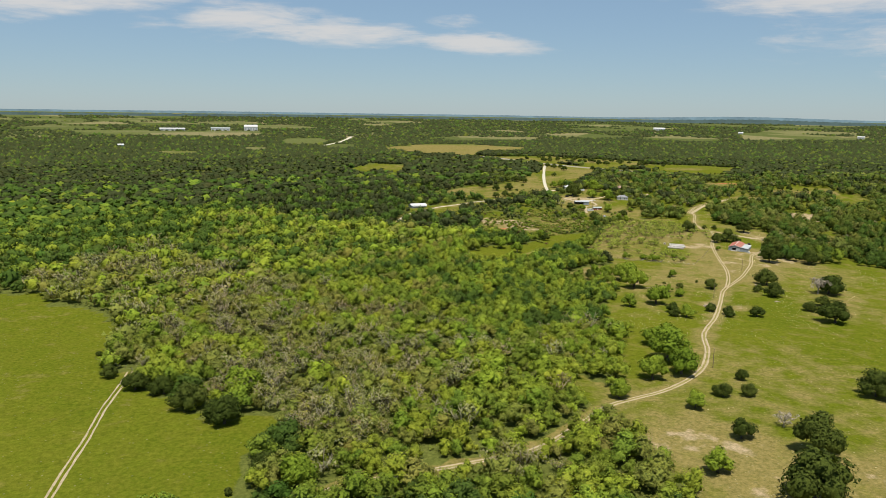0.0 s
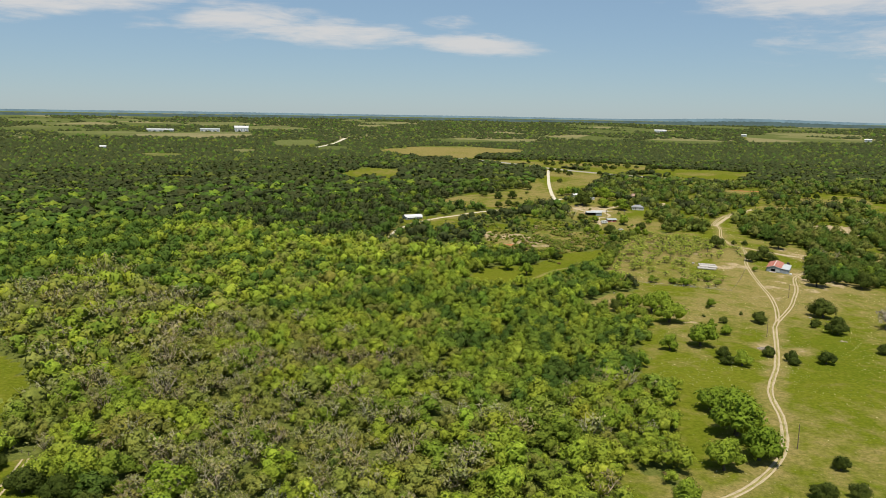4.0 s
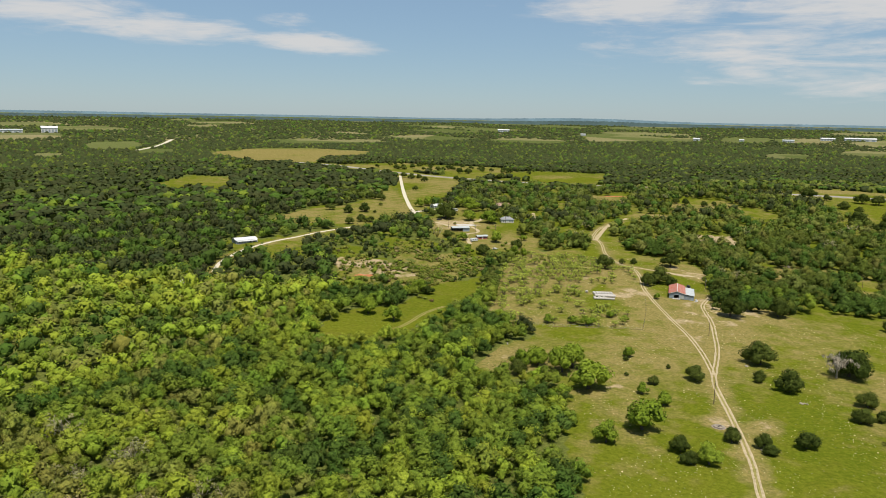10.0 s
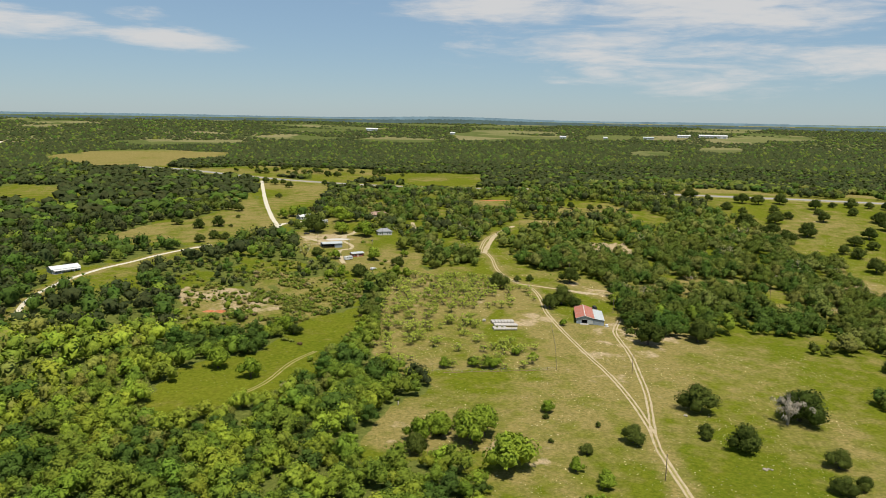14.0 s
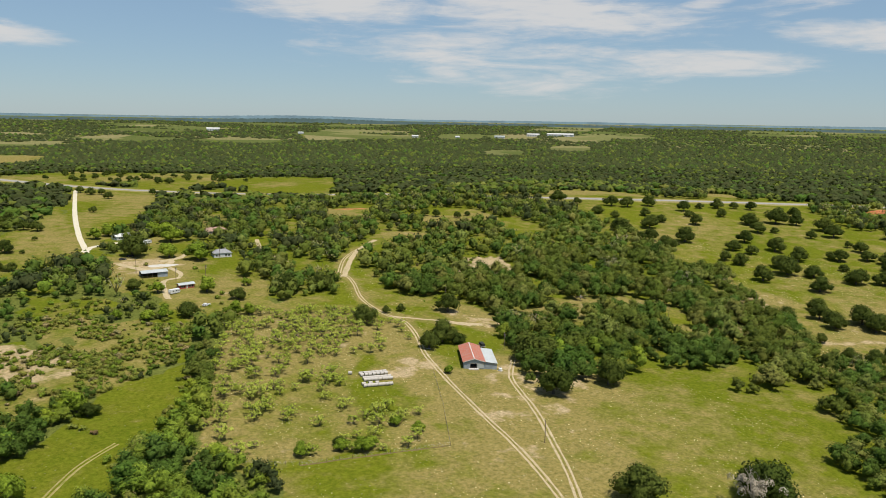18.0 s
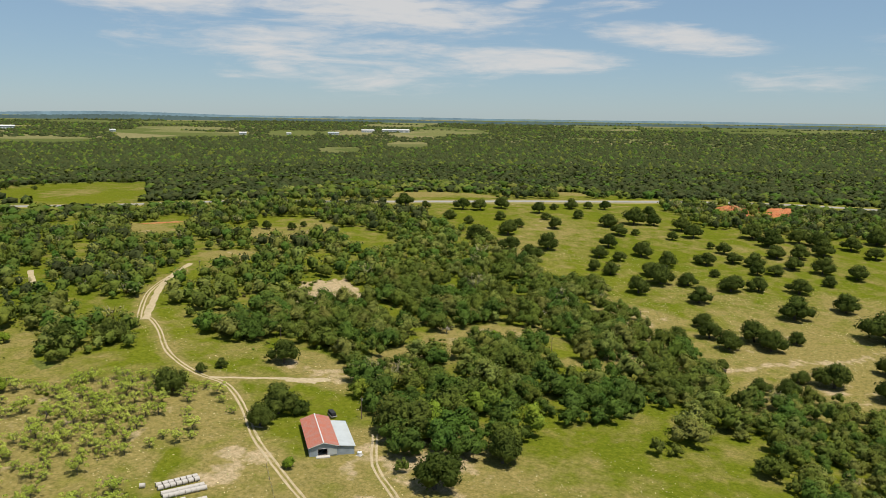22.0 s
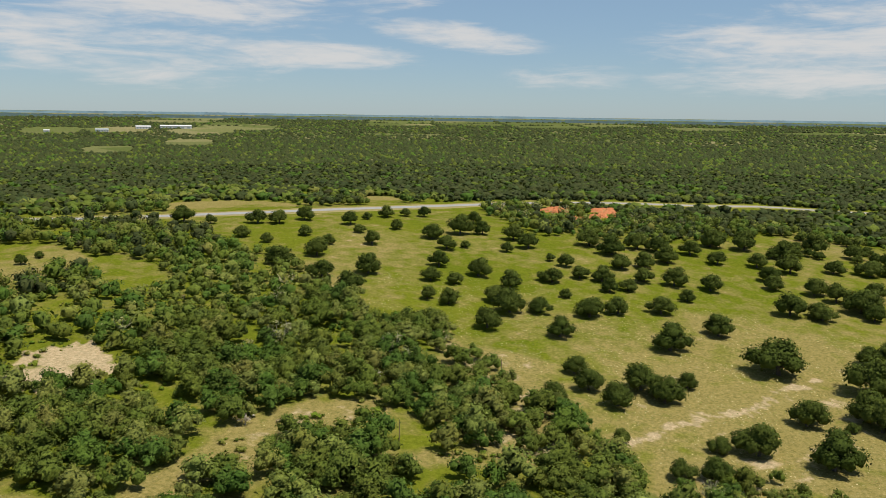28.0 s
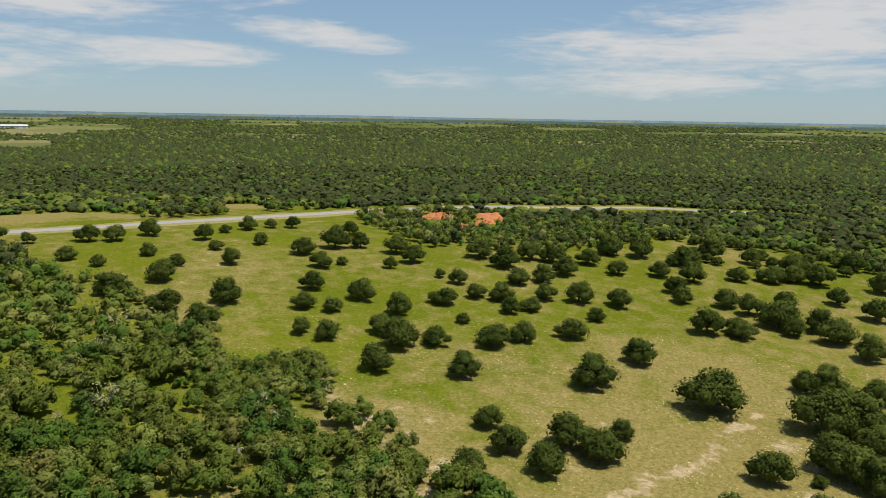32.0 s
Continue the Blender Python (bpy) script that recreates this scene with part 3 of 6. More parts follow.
SAVANNA_D = [
    (877.9, 385.6, 12.1), (818.2, 378.7, 8.8), (882, 359.3, 12.2), (824.3, 350.7, 10.1), (786.7, 344.8, 8.4), (867.6, 328.2, 12), (818.9, 327.8, 10), (900.6, 304.4, 11.4),
    (833.3, 297.9, 8.2), (893.6, 276.1, 10.1), (836.2, 273.1, 10.4), (865.9, 253, 12.2), (766.1, 342.3, 8.1), (764.6, 316.4, 10.2), (753, 304.4, 9), (776.9, 279.3, 8.4),
    (739.5, 425, 7.7),
]


# ---- terrain ----
def height(x, y):
    """The height of the land: gentle rises near by, and the far country that lifts to the skyline."""
    x, y = np.asarray(x, float), np.asarray(y, float)
    z = np.zeros(np.broadcast(x, y).shape)
    for (a, b), h in zip(TERRAIN_CENTRES, TERRAIN_HEIGHTS):
        z = z + h * np.exp(-((x - a) ** 2 + (y - b) ** 2) / (2 * 260.0 ** 2))
    far = np.clip((np.hypot(x - 150, y - 250) - 1300) / 3500, 0, 1)
    return z + 95.0 * far ** 1.3


def inside(x, y, poly):
    """Which of the points lie in a polygon."""
    hit = np.zeros(x.shape, bool)
    for (x0, y0), (x1, y1) in zip(poly, poly[1:] + poly[:1]):
        if y0 != y1:
            hit ^= ((y0 > y) != (y1 > y)) & (x < (x1 - x0) * (y - y0) / (y1 - y0) + x0)
    return hit


def soft_noise(x, y, size, seed):
    """Smooth noise from 0 to 1 over the plan, with patches of about that size."""
    r = np.random.RandomState(seed)
    total = np.zeros(x.shape)
    for _ in range(7):
        a, f, p = r.uniform(0, 2 * np.pi), r.uniform(0.6, 1.7), r.uniform(0, 2 * np.pi)
        total += np.sin((x * np.cos(a) + y * np.sin(a)) * f * 2 * np.pi / size / 1.6 + p)
    return np.clip(0.5 + total / 6.5, 0, 1)


def line_distance(x, y, line):
    best = np.full(x.shape, 1e9)
    for (x0, y0), (x1, y1) in zip(line, line[1:]):
        dx, dy = x1 - x0, y1 - y0
        u = np.clip(((x - x0) * dx + (y - y0) * dy) / (dx * dx + dy * dy + 1e-9), 0, 1)
        best = np.minimum(best, np.hypot(x - x0 - u * dx, y - y0 - u * dy))
    return best


SCRUB, SCRUB_FIELD, BRUSHLAND = OPEN.pop("scrub"), OPEN.pop("scrubfield"), OPEN.pop("brushland")
WOODED = OPEN.pop("wooded")
FLIGHT = [(-67, -117), (-45, 28), (-20, 120), (33, 222), (93, 293), (160, 348), (278, 405)]
CLEAR_SPOTS = ((44, 706, 15), (975, 540, 13), (955, 520, 9), (1005, 492, 16), (960, 492, 12), (930, 505, 9), (227, 628, 9), (223, 660, 9), (234, 667, 9), (228, 699, 11), (287, 728, 13), (284, 722, 10), (268, 781, 6), (-8, 586, 7), (4, 588, 6), (42, 692, 12), (48, 695, 10),
               (320, 806, 12), (250, 815, 8), (218, 790, 10), (213, 774, 12), (207, 760, 9), (235, 806, 6), (234, 757, 7))
FOCUS = [(-60, 60), (-29, 110), (39, 285), (180, 399), (367, 450), (504, 446)]
CLEAR_WIDTH = {"gravel_road": 7, "drive": 5, "yardloop": 6, "yardlane": 5, "track_main": 4, "track_west": 4, "track_east": 4,
               "spur": 4, "house_lane": 6, "highway": 16, "far_road": 14, "meadow_track": 4, "glade_track": 4}
CLEAR_WIDTH.update({"highway": 24, "lane_north": 8, "lane_house": 5})


def field_cells(x, y, far):
    """The farm country beyond the woods: a patchwork of fields with tree rows between them."""
    u, v = (x * 0.91 + y * 0.42) / 290, (y * 0.91 - x * 0.42) / 330
    u = u + 0.35 * np.sin(np.floor(v) * 2.3)
    a, b = np.floor(u), np.floor(v)
    chance = np.abs(np.sin(a * 12.9898 + b * 78.233) * 43758.5453) % 1.0
    edge = np.minimum(np.minimum(u - a, a + 1 - u) * 290, np.minimum(v - b, b + 1 - v) * 330)
    west = x < 0.55 * y
    share = np.where(west, np.interp(far, [2250, 2500, 3200], [0.0, 0.14, 0.36]), np.interp(far, [2800, 3200, 3700], [0.0, 0.14, 0.32]))
    share = share * (0.5 + soft_noise(x, y, 900, 6))
    return (chance < share) & (edge > 9 + 8 * soft_noise(x, y, 60, 7))


def is_open(x, y):
    hit = np.zeros(x.shape, bool)
    out = np.hypot(x - 60, y - 220) + 1e-6
    reach = np.where(out > 380, 0.035 * out * np.clip((out - 380) / 300, 0, 1), 0.0) + 0.04 * np.clip(out - 1500, 0, None)
    bx, by = x + (x - 60) / out * reach, y + (y - 220) / out * reach
    for name, poly in OPEN.items():
        hit |= inside(x, y, poly)
        if name.startswith(("field", "works", "bigfield", "pasture_ne", "far", "north", "west", "gravel", "clearing")):
            hit |= inside(bx, by, poly) | inside((x + bx) / 2, (y + by) / 2, poly)
    for name, line in LINES.items():
        hit |= line_distance(x, y, line) < CLEAR_WIDTH[name]
    hit |= (line_distance(bx, by, LINES["highway"]) < 15) & (by > 1060)
    for sx, sy, sr in CLEAR_SPOTS:
        hit |= np.hypot(x - sx, y - sy) < sr
    hit |= line_distance(x, y, [(226, 632), (218, 612)]) < 8
    hit |= line_distance(x, y, [(975, 540), (925, 532)]) < 11
    hit |= line_distance(x, y, [(1005, 492), (945, 486)]) < 13
    hit |= line_distance(x, y, [(223, 660), (212, 636)]) < 8
    hit |= line_distance(x, y, [(225, 700), (214, 674)]) < 11
    hit |= line_distance(x, y, [(287, 730), (278, 706)]) < 11
    far = np.hypot(x - 150, y - 250)
    gaps = soft_noise(x, y, 42, 8) * 0.75 + soft_noise(x, y, 15, 9) * 0.25
    hit |= (x > 290) & (y > 430) & (y < 950) & (x < 900) & (gaps > 0.82)
    hit |= (x > 60) & (y > 640) & (y < 1150) & (gaps > 0.78)
    hit |= inside(x, y, SCRUB) & (gaps > 0.54)
    hit |= inside(x, y, SCRUB_FIELD) & (gaps > 0.36)
    hit |= inside(x, y, BRUSHLAND) & (gaps > 0.3)
    hit |= field_cells(x, y, far)
    return hit & ~(inside(x, y, WOODED) & (gaps < 0.8))


def mesh_from(name, verts, faces, smooth=False, normals=None):
    """A mesh from arrays: verts n x 3, faces m x 3 or m x 4; foliage takes the normals of its crown."""
    me = bpy.data.meshes.new(name)
    k, n = faces.shape[1], len(faces)
    me.vertices.add(len(verts))
    me.vertices.foreach_set("co", np.ascontiguousarray(verts, np.float32).ravel())
    me.loops.add(n * k)
    me.loops.foreach_set("vertex_index", np.ascontiguousarray(faces, np.int32).ravel())
    me.polygons.add(n)
    me.polygons.foreach_set("loop_start", np.arange(0, n * k, k, dtype=np.int32))
    if smooth or normals is not None:
        me.polygons.foreach_set("use_smooth", np.ones(n, bool))
    me.update(calc_edges=True)
    if normals is not None:
        own = me.attributes.new("custom_normal", "FLOAT_VECTOR", "POINT")
        own.data.foreach_set("vector", np.ascontiguousarray(normals, np.float32).ravel())
        me.update()
    return me


def tinted(me, name, colours):
    layer = me.color_attributes.new(name, "FLOAT_COLOR", "POINT")
    layer.data.foreach_set("color", np.c_[colours, np.ones(len(colours))].astype(np.float32).ravel())


def graded(low, high, fine_low, fine_high, step, grow=1.06):
    """Coordinates with an even step inside and a growing one outside."""
    v = list(np.arange(fine_low, fine_high + step, step))
    d = step
    while v[-1] < high:
        d *= grow
        v.append(v[-1] + d)
    d = step
    while v[0] > low:
        d *= grow
        v.insert(0, v[0] - d)
    return np.array(v)


SAND_PATHS = (([(488, 404), (502, 396), (525, 380), (550, 358), (575, 345), (601, 328)], 4.0, 0.55),
              ([(592, 528), (575, 514), (550, 497), (540, 475)], 4.0, 0.55), ([(413, 523), (433, 527), (455, 518), (467, 501)], 5.0, 0.45))


def build_ground():
    xs, ys = graded(-5600, 5900, -420, 900, 4.6), graded(-5600, 5900, -120, 900, 4.6)
    gx, gy = np.meshgrid(xs, ys)
    x, y = gx.ravel(), gy.ravel()
    verts = np.c_[x, y, height(x, y)]
    w, h = len(xs), len(ys)
    i = (np.arange(h - 1)[:, None] * w + np.arange(w - 1)[None]).ravel()
    me = mesh_from("ground", verts, np.c_[i, i + 1, i + w + 1, i + w], True)
    opened = is_open(x, y)
    patch = soft_noise(x, y, 90, 11)
    dry = 0.25 + 0.4 * (patch - 0.5)
    far = np.hypot(x - 150, y - 250)
    dry = np.where(far > 1500, 0.42 + 0.4 * (patch - 0.5), dry)
    bare = np.zeros(len(x))
    for name, d, b in (("meadow", 0.02, 0), ("glade", 0.1, 0), ("savanna", 0.42, 0.1), ("strip_a", 0.65, 0.1), ("strip_b", 0.7, 0.15),
                       ("strip_d", 0.8, 0.3), ("strip_e", 0.7, 0.3), ("clear_sand", 0.8, 0.75), ("op1", 0.8, 0.2), ("op3", 0.8, 0.2), ("op4", 0.6, 0.05), ("meadow_lobe", 0.1, 0.0),
                       ("bigfield", 1.0, 0.0), ("yard", 0.35, 0.05), ("westfield", 0.55, 0.0),
                       ("pasture_e", 0.42, 0.04), ("pasture", 0.26, 0.03), ("pasture_ne", 0.2, 0), ("works", 0.9, 0.75), ("north_verge", 0.5, 0.05), ("far_verge", 0.8, 0.05), ("far_verge_e", 0.8, 0.05), ("gravelfield", 0.5, 0), ("orchard", 0.92, 0.2)):
        hit = inside(x, y, OPEN[name])
        dry[hit] = d + (0.85 if d > 0.15 else 0.3) * (patch[hit] - 0.5)
        bare[hit] = b + 0.15 * (patch[hit] - 0.5)
    brush = inside(x, y, SCRUB_FIELD)
    dry[brush], bare[brush] = 0.95, 0.3 + 0.3 * (patch[brush] - 0.5)
    brush = inside(x, y, BRUSHLAND)
    dry[brush], bare[brush] = 0.6, 0.16 + 0.3 * (patch[brush] - 0.5)
    east = inside(x, y, OPEN["savanna"])
    lush = np.clip(((x - 600) * 0.75 + (y - 430) * 0.66) / 130 + 0.5, 0, 1)
    dry[east] = (0.78 - 0.42 * lush + 0.5 * (patch - 0.5))[east]
    for cx, cy, r, b in ((305, 455, 24, 0.55), (285, 440, 16, 0.5), (268, 500, 10, 0.55), (255, 495, 9, 0.55), (345, 530, 10, 0.5), (346, 552, 9, 0.55),
                         (470, 372, 16, 0.44), (497, 352, 15, 0.44), (520, 330, 14, 0.42), (560, 320, 20, 0.4), (235, 735, 22, 0.62),
                         (470, 440, 14, 0.4), (505, 450, 16, 0.5), (540, 470, 18, 0.42), (171, 308, 5, 0.7), (150, 368, 6, 0.55), (184, 300, 5, 0.6),
                         (85, 60, 30, 0.42), (60, 110, 18, 0.42), (130, 395, 14, 0.3), (236, 405, 16, 0.3), (262, 428, 18, 0.36)):
        bare = np.maximum(bare, b * np.clip(1.6 - np.hypot(x - cx, y - cy) / r, 0, 1))
        dry = np.maximum(dry, 0.9 * np.clip(2.2 - np.hypot(x - cx, y - cy) / r, 0, 1))
    for cx, cy, r, d in ((240, 399, 30, 0.75), (256, 443, 24, 0.85), (262, 476, 18, 0.8), (306, 401, 34, 0.55), (205, 365, 26, 0.5), (120, 200, 30, 0.4)):
        dry = np.maximum(dry, d * np.clip(1.8 - np.hypot(x - cx, y - cy) / r, 0, 1))
    bare = np.maximum(bare, 0.58 * inside(x, y, OPEN["waste"]))
    bare = np.maximum(bare, 0.8 * np.clip(1.6 - np.hypot(x - 154, y - 354) / 4.5, 0, 1))
    for name in ("track_main", "track_west", "track_east", "house_lane", "yardlane", "spur"):
        dry = np.maximum(dry, 0.75 * np.clip(1.5 - line_distance(x, y, LINES[name]) / 6.0, 0, 1))
    for line, w, b in (SAND_PATHS):
        d = line_distance(x, y, line)
        bare = np.maximum(bare, b * np.clip(1.7 - d / w, 0, 1))
        dry = np.maximum(dry, 0.95 * np.clip(2.4 - d / w, 0, 1))
    litter = np.where(opened | (far > 2100), 0.0, np.where((x > 270) & (y < 1000), 0.25, 1.0))
    tinted(me, "fields", np.repeat((np.clip((far - 1500) / 300, 0, 1) * ~inside(x, y, OPEN["bigfield"]))[:, None], 3, 1))
    tinted(me, "cover", np.clip(np.c_[dry, bare, litter], 0, 1))
    me.materials.append(GROUND)
    ob = new("ground", me)
    tagged(ob, "rolling pasture ground with green and dry grass and bare soil", "ground", kind="structure")


build_ground()


def smooth_line(points, step=4.0):
    """Points along a rounded line, every few metres."""
    p = np.array(points, float)
    p = np.vstack([2 * p[0] - p[1], p, 2 * p[-1] - p[-2]])
    out = []
    for a, b, c, d in zip(p, p[1:], p[2:], p[3:]):
        n = max(2, int(np.hypot(*(c - b)) / step))
        for u in np.arange(n) / n:
            out.append(0.5 * (2 * b + (c - a) * u + (2 * a - 5 * b + 4 * c - d) * u * u + (3 * b - a - 3 * c + d) * u ** 3))
    return np.array(out + [p[-2]])


def ribbon(line, width, side=0.0, lift=0.1, ragged=0.0, seed=0):
    """A strip of ground along a line, draped on the land, its edges uneven."""
    r = np.random.RandomState(seed)
    p = line
    t = np.gradient(p, axis=0)
    t /= np.linalg.norm(t, axis=1)[:, None] + 1e-9
    across = np.c_[t[:, 1], -t[:, 0]]
    cols = []
    for k, u in enumerate((-0.5, -0.17, 0.17, 0.5)):
        off = side + width * u
        if k in (0, 3):
            off = off + (r.rand(len(p)) - 0.5) * ragged
        q = p + across * np.reshape(off * np.ones(len(p)), (-1, 1))
        cols.append(np.c_[q, height(q[:, 0], q[:, 1]) + lift - (0.09 if k in (0, 3) else 0.0)])
    verts = np.stack(cols, 1).reshape(-1, 3)
    i = (np.arange(len(p) - 1)[:, None] * 4 + np.arange(3)[None]).ravel()
    return verts, np.c_[i, i + 4, i + 5, i + 1]


def road(name, label, strips, material, kind="road"):
    verts, faces, n = [], [], 0
    for v, f in strips:
        verts.append(v)
        faces.append(f + n)
        n += len(v)
    me = mesh_from(name, np.vstack(verts), np.vstack(faces), True)
    me.materials.append(material)
    return tagged(new(name, me), label, kind, kind="structure")


def ruts(key, width=0.75, gauge=1.7, seed=1):
    line = smooth_line(LINES[key])
    return [ribbon(line, width, -gauge / 2, ragged=0.3, seed=seed), ribbon(line, width, gauge / 2, ragged=0.3, seed=seed + 1)]


road("track_main", "sandy two-rut farm track across the pasture", ruts("track_main", 0.9), SAND, "track")
road("track_crown", "worn grass between the ruts of the farm track", [ribbon(smooth_line(LINES["track_main"]), 0.8, lift=0.06, ragged=0.4, seed=24)], FAINT, "track")
road("track_west", "sandy two-rut farm track past the orchard", ruts("track_west", 0.85, seed=3), SAND, "track")
road("track_east", "sandy two-rut farm track to the barn", ruts("track_east", 0.85, seed=5), SAND, "track")
road("track_spur", "short sandy spur behind the barn", [ribbon(smooth_line(LINES["spur"]), 2.2, ragged=0.9, seed=7)], SAND, "track")
road("lane_north", "wide sandy lane among the oaks", [ribbon(smooth_line(LINES["lane_north"]), 3.4, ragged=1.2, seed=21)], SAND, "track")
road("lane_house", "sandy lane curving behind the house", [ribbon(smooth_line(LINES["lane_house"]), 3.2, ragged=1.0, seed=22)], SAND, "track")
road("glade_track", "faint two-rut track through the green glade", ruts("glade_track", 0.7, 1.5, seed=8), FAINT, "track")
road("meadow_track", "sandy two-rut track across the green meadow", ruts("meadow_track", 0.75, 1.8, seed=9), SAND, "track")
road("house_lane", "pale gravel lane to the white house", [ribbon(smooth_line(LINES["house_lane"]), 3.0, ragged=0.35, seed=11)], GRAVEL, "lane")
road("gravel_road", "white gravel road down from the highway", [ribbon(smooth_line(LINES["gravel_road"]), 4.0, ragged=0.35, seed=12)], GRAVEL)
road("driveway", "white gravel driveway of the farmstead", [ribbon(smooth_line(LINES["drive"]), 5.0, ragged=1.0, seed=13)], GRAVEL, "driveway")
road("yard_loop", "sandy lane looping through the farmyard", [ribbon(smooth_line(LINES["yardloop"]), 4.5, ragged=1.5, seed=14),
                                                            ribbon(smooth_line(LINES["yardlane"]), 3.0, ragged=1.0, seed=15)], SAND, "lane")
road("fence_strip", "bare brown strip under the orchard fence", [ribbon(smooth_line(leg), 0.9, ragged=0.5, seed=23) for leg in ([(171, 445), (221.5, 427.3)],)], BARE_EARTH, "verge")
HIGHWAY_LINE = smooth_line(LINES["highway"], 12.0)
road("highway_verge", "dry grass verge beside the highway", [ribbon(HIGHWAY_LINE, 30.0, lift=0.12, ragged=5.0, seed=16)], VERGE, "verge")
road("highway", "pale grey two-lane asphalt highway", [ribbon(HIGHWAY_LINE, 12.5, lift=0.3, seed=17)], ASPHALT)
road("far_road", "distant pale road among fields", [ribbon(smooth_line(LINES["far_road"], 15.0), 11.0, lift=0.4, seed=18)], GRAVEL)


# ---- trees ----
def lump(centre, radius, squash, rng, rings=5, around=7, rough=0.25):
    """A rough closed ball, as vertices and triangles."""
    verts = [(0, 0, 1)]
    for i in range(1, rings):
        for j in range(around):
            a, b = np.pi * i / rings, 2 * np.pi * (j + 0.5 * (i % 2)) / around
            verts.append((np.sin(a) * np.cos(b), np.sin(a) * np.sin(b), np.cos(a)))
    verts.append((0, 0, -1))
    v = np.array(verts) * (1 + rough * (rng.rand(len(verts), 1) - 0.5) * 2)
    faces = []
    for j in range(around):
        faces.append((0, 1 + j, 1 + (j + 1) % around))
        last = 1 + (rings - 2) * around
        faces.append((len(verts) - 1, last + (j + 1) % around, last + j))
    for i in range(rings - 2):
        for j in range(around):
            a, b = 1 + i * around + j, 1 + i * around + (j + 1) % around
            faces += [(a, a + around, b), (b, a + around, b + around)]
    return v * radius * np.array([1, 1, squash]) + np.array(centre), np.array(faces)


def sprays(centres, radii, squash, count, size, rng):
    """Small leaf sprays over the skins of the lumps, some standing out of them."""
    pick = rng.choice(len(centres), count, p=radii ** 2 / (radii ** 2).sum())
    n = rng.normal(size=(count, 3))
    n[:, 2] = np.where(n[:, 2] < -0.4, -n[:, 2], n[:, 2])
    n /= np.linalg.norm(n, axis=1)[:, None]
    at = centres[pick] + n * (radii[pick] * rng.uniform(0.84, 1.28, count))[:, None] * np.array([1, 1, squash])
    n = n * 0.7 + rng.normal(size=(count, 3)) * 0.38 + (0, 0, 0.5)
    n /= np.linalg.norm(n, axis=1)[:, None]
    u = np.cross(n, rng.normal(size=(count, 3)))
    u /= np.linalg.norm(u, axis=1)[:, None] + 1e-9
    w = np.cross(n, u)
    s = size * rng.uniform(0.6, 1.35, (count, 1))
    corners = [at - u * s - w * s * 0.7 - n * s * 0.3, at + u * s - w * s * 0.5, at + w * s * 1.1 - n * s * 0.2]
    i = np.arange(count) * 3
    return np.stack(corners, 1).reshape(-1, 3), np.c_[i, i + 1, i + 2]


def unit(v):
    return v / (np.linalg.norm(v, axis=1)[:, None] + 1e-9)


def leaf_normals(verts, centres, radii, rng, lift=0.12, jitter=0.36):
    """Normals that lean with the nearest lump and with the whole crown, a little ruffled."""
    d = verts[:, None, :] - centres[None]
    near = np.argmin((d ** 2).sum(2) / radii[None] ** 2, axis=1)
    own = unit(verts - centres[near])
    whole = unit(verts - (0.0, 0.0, 0.35 * verts[:, 2].max()))
    return unit(own * 0.75 + whole * 0.45 + (0, 0, lift) + rng.normal(size=verts.shape) * jitter)


def crown(seed, lumps, count, size, tall=1.15, spread_out=0.55, squash=0.85, rings=5, around=7, base=0.06, uneven=0.0, lift=0.12):
    """A domed crown about one metre in radius: a heart, a skirt of lumps and some on top, and leaf sprays all over. Gives vertices, faces, normals."""
    rng = np.random.RandomState(seed)
    heart = 0.5 if lumps > 4 else 0.6
    lean, bulge = rng.uniform(0, 6.283), uneven * rng.uniform(0.5, 1.0)
    centres, radii = [(rng.uniform(-0.06, 0.06), rng.uniform(-0.06, 0.06), base + tall * 0.48)], [heart * rng.uniform(0.9, 1.1)]
    skirt = max(0, round((lumps - 1) * 0.66))
    for k in range(lumps - 1):
        if k < skirt:
            a, d, z = 6.283 * k / skirt + rng.uniform(-0.35, 0.35), spread_out * rng.uniform(0.85, 1.15), rng.uniform(0.3, 0.45)
        else:
            a, d, z = rng.uniform(0, 6.283), spread_out * rng.uniform(0.3, 0.65), rng.uniform(0.6, 0.75)
        d *= 1 + bulge * np.cos(a - lean)
        centres.append((np.cos(a) * d, np.sin(a) * d, base + tall * z * (1 + 0.4 * bulge * rng.uniform(-1, 1))))
        radii.append(rng.uniform(0.3, 0.42) * (1 + 0.5 * uneven * rng.uniform(-1, 1)))
    centres, radii = np.array(centres), np.array(radii)
    parts = [lump(c, r * (0.82 if count > 20 else 1.25), squash, rng, rings, around, 0.22 if count > 20 else 0.36) for c, r in zip(centres, radii)]
    if count:
        parts.append(sprays(centres, radii, squash, count, size, rng))
    v, f = joined(parts)
    return v, f, leaf_normals(v, centres, radii, rng, lift)


def stick(a, b, r0, r1, sides=5):
    """A tapered limb between two points."""
    a, b = np.array(a, float), np.array(b, float)
    d = (b - a) / np.linalg.norm(b - a)
    u = np.cross(d, (0.3, 0.9, 0.1))
    u /= np.linalg.norm(u)
    w = np.cross(d, u)
    ang = np.arange(sides) * 2 * np.pi / sides
    ring = np.outer(np.cos(ang), u) + np.outer(np.sin(ang), w)
    i = np.arange(sides)
    j = (i + 1) % sides
    return np.vstack([a + ring * r0, b + ring * r1]), np.vstack([np.c_[i, j, j + sides], np.c_[i, j + sides, i + sides]])


def joined(parts):
    verts, faces, n = [], [], 0
    for v, f in parts:
        verts.append(v)
        faces.append(f + n)
        n += len(v)
    return np.vstack(verts), np.vstack(faces)


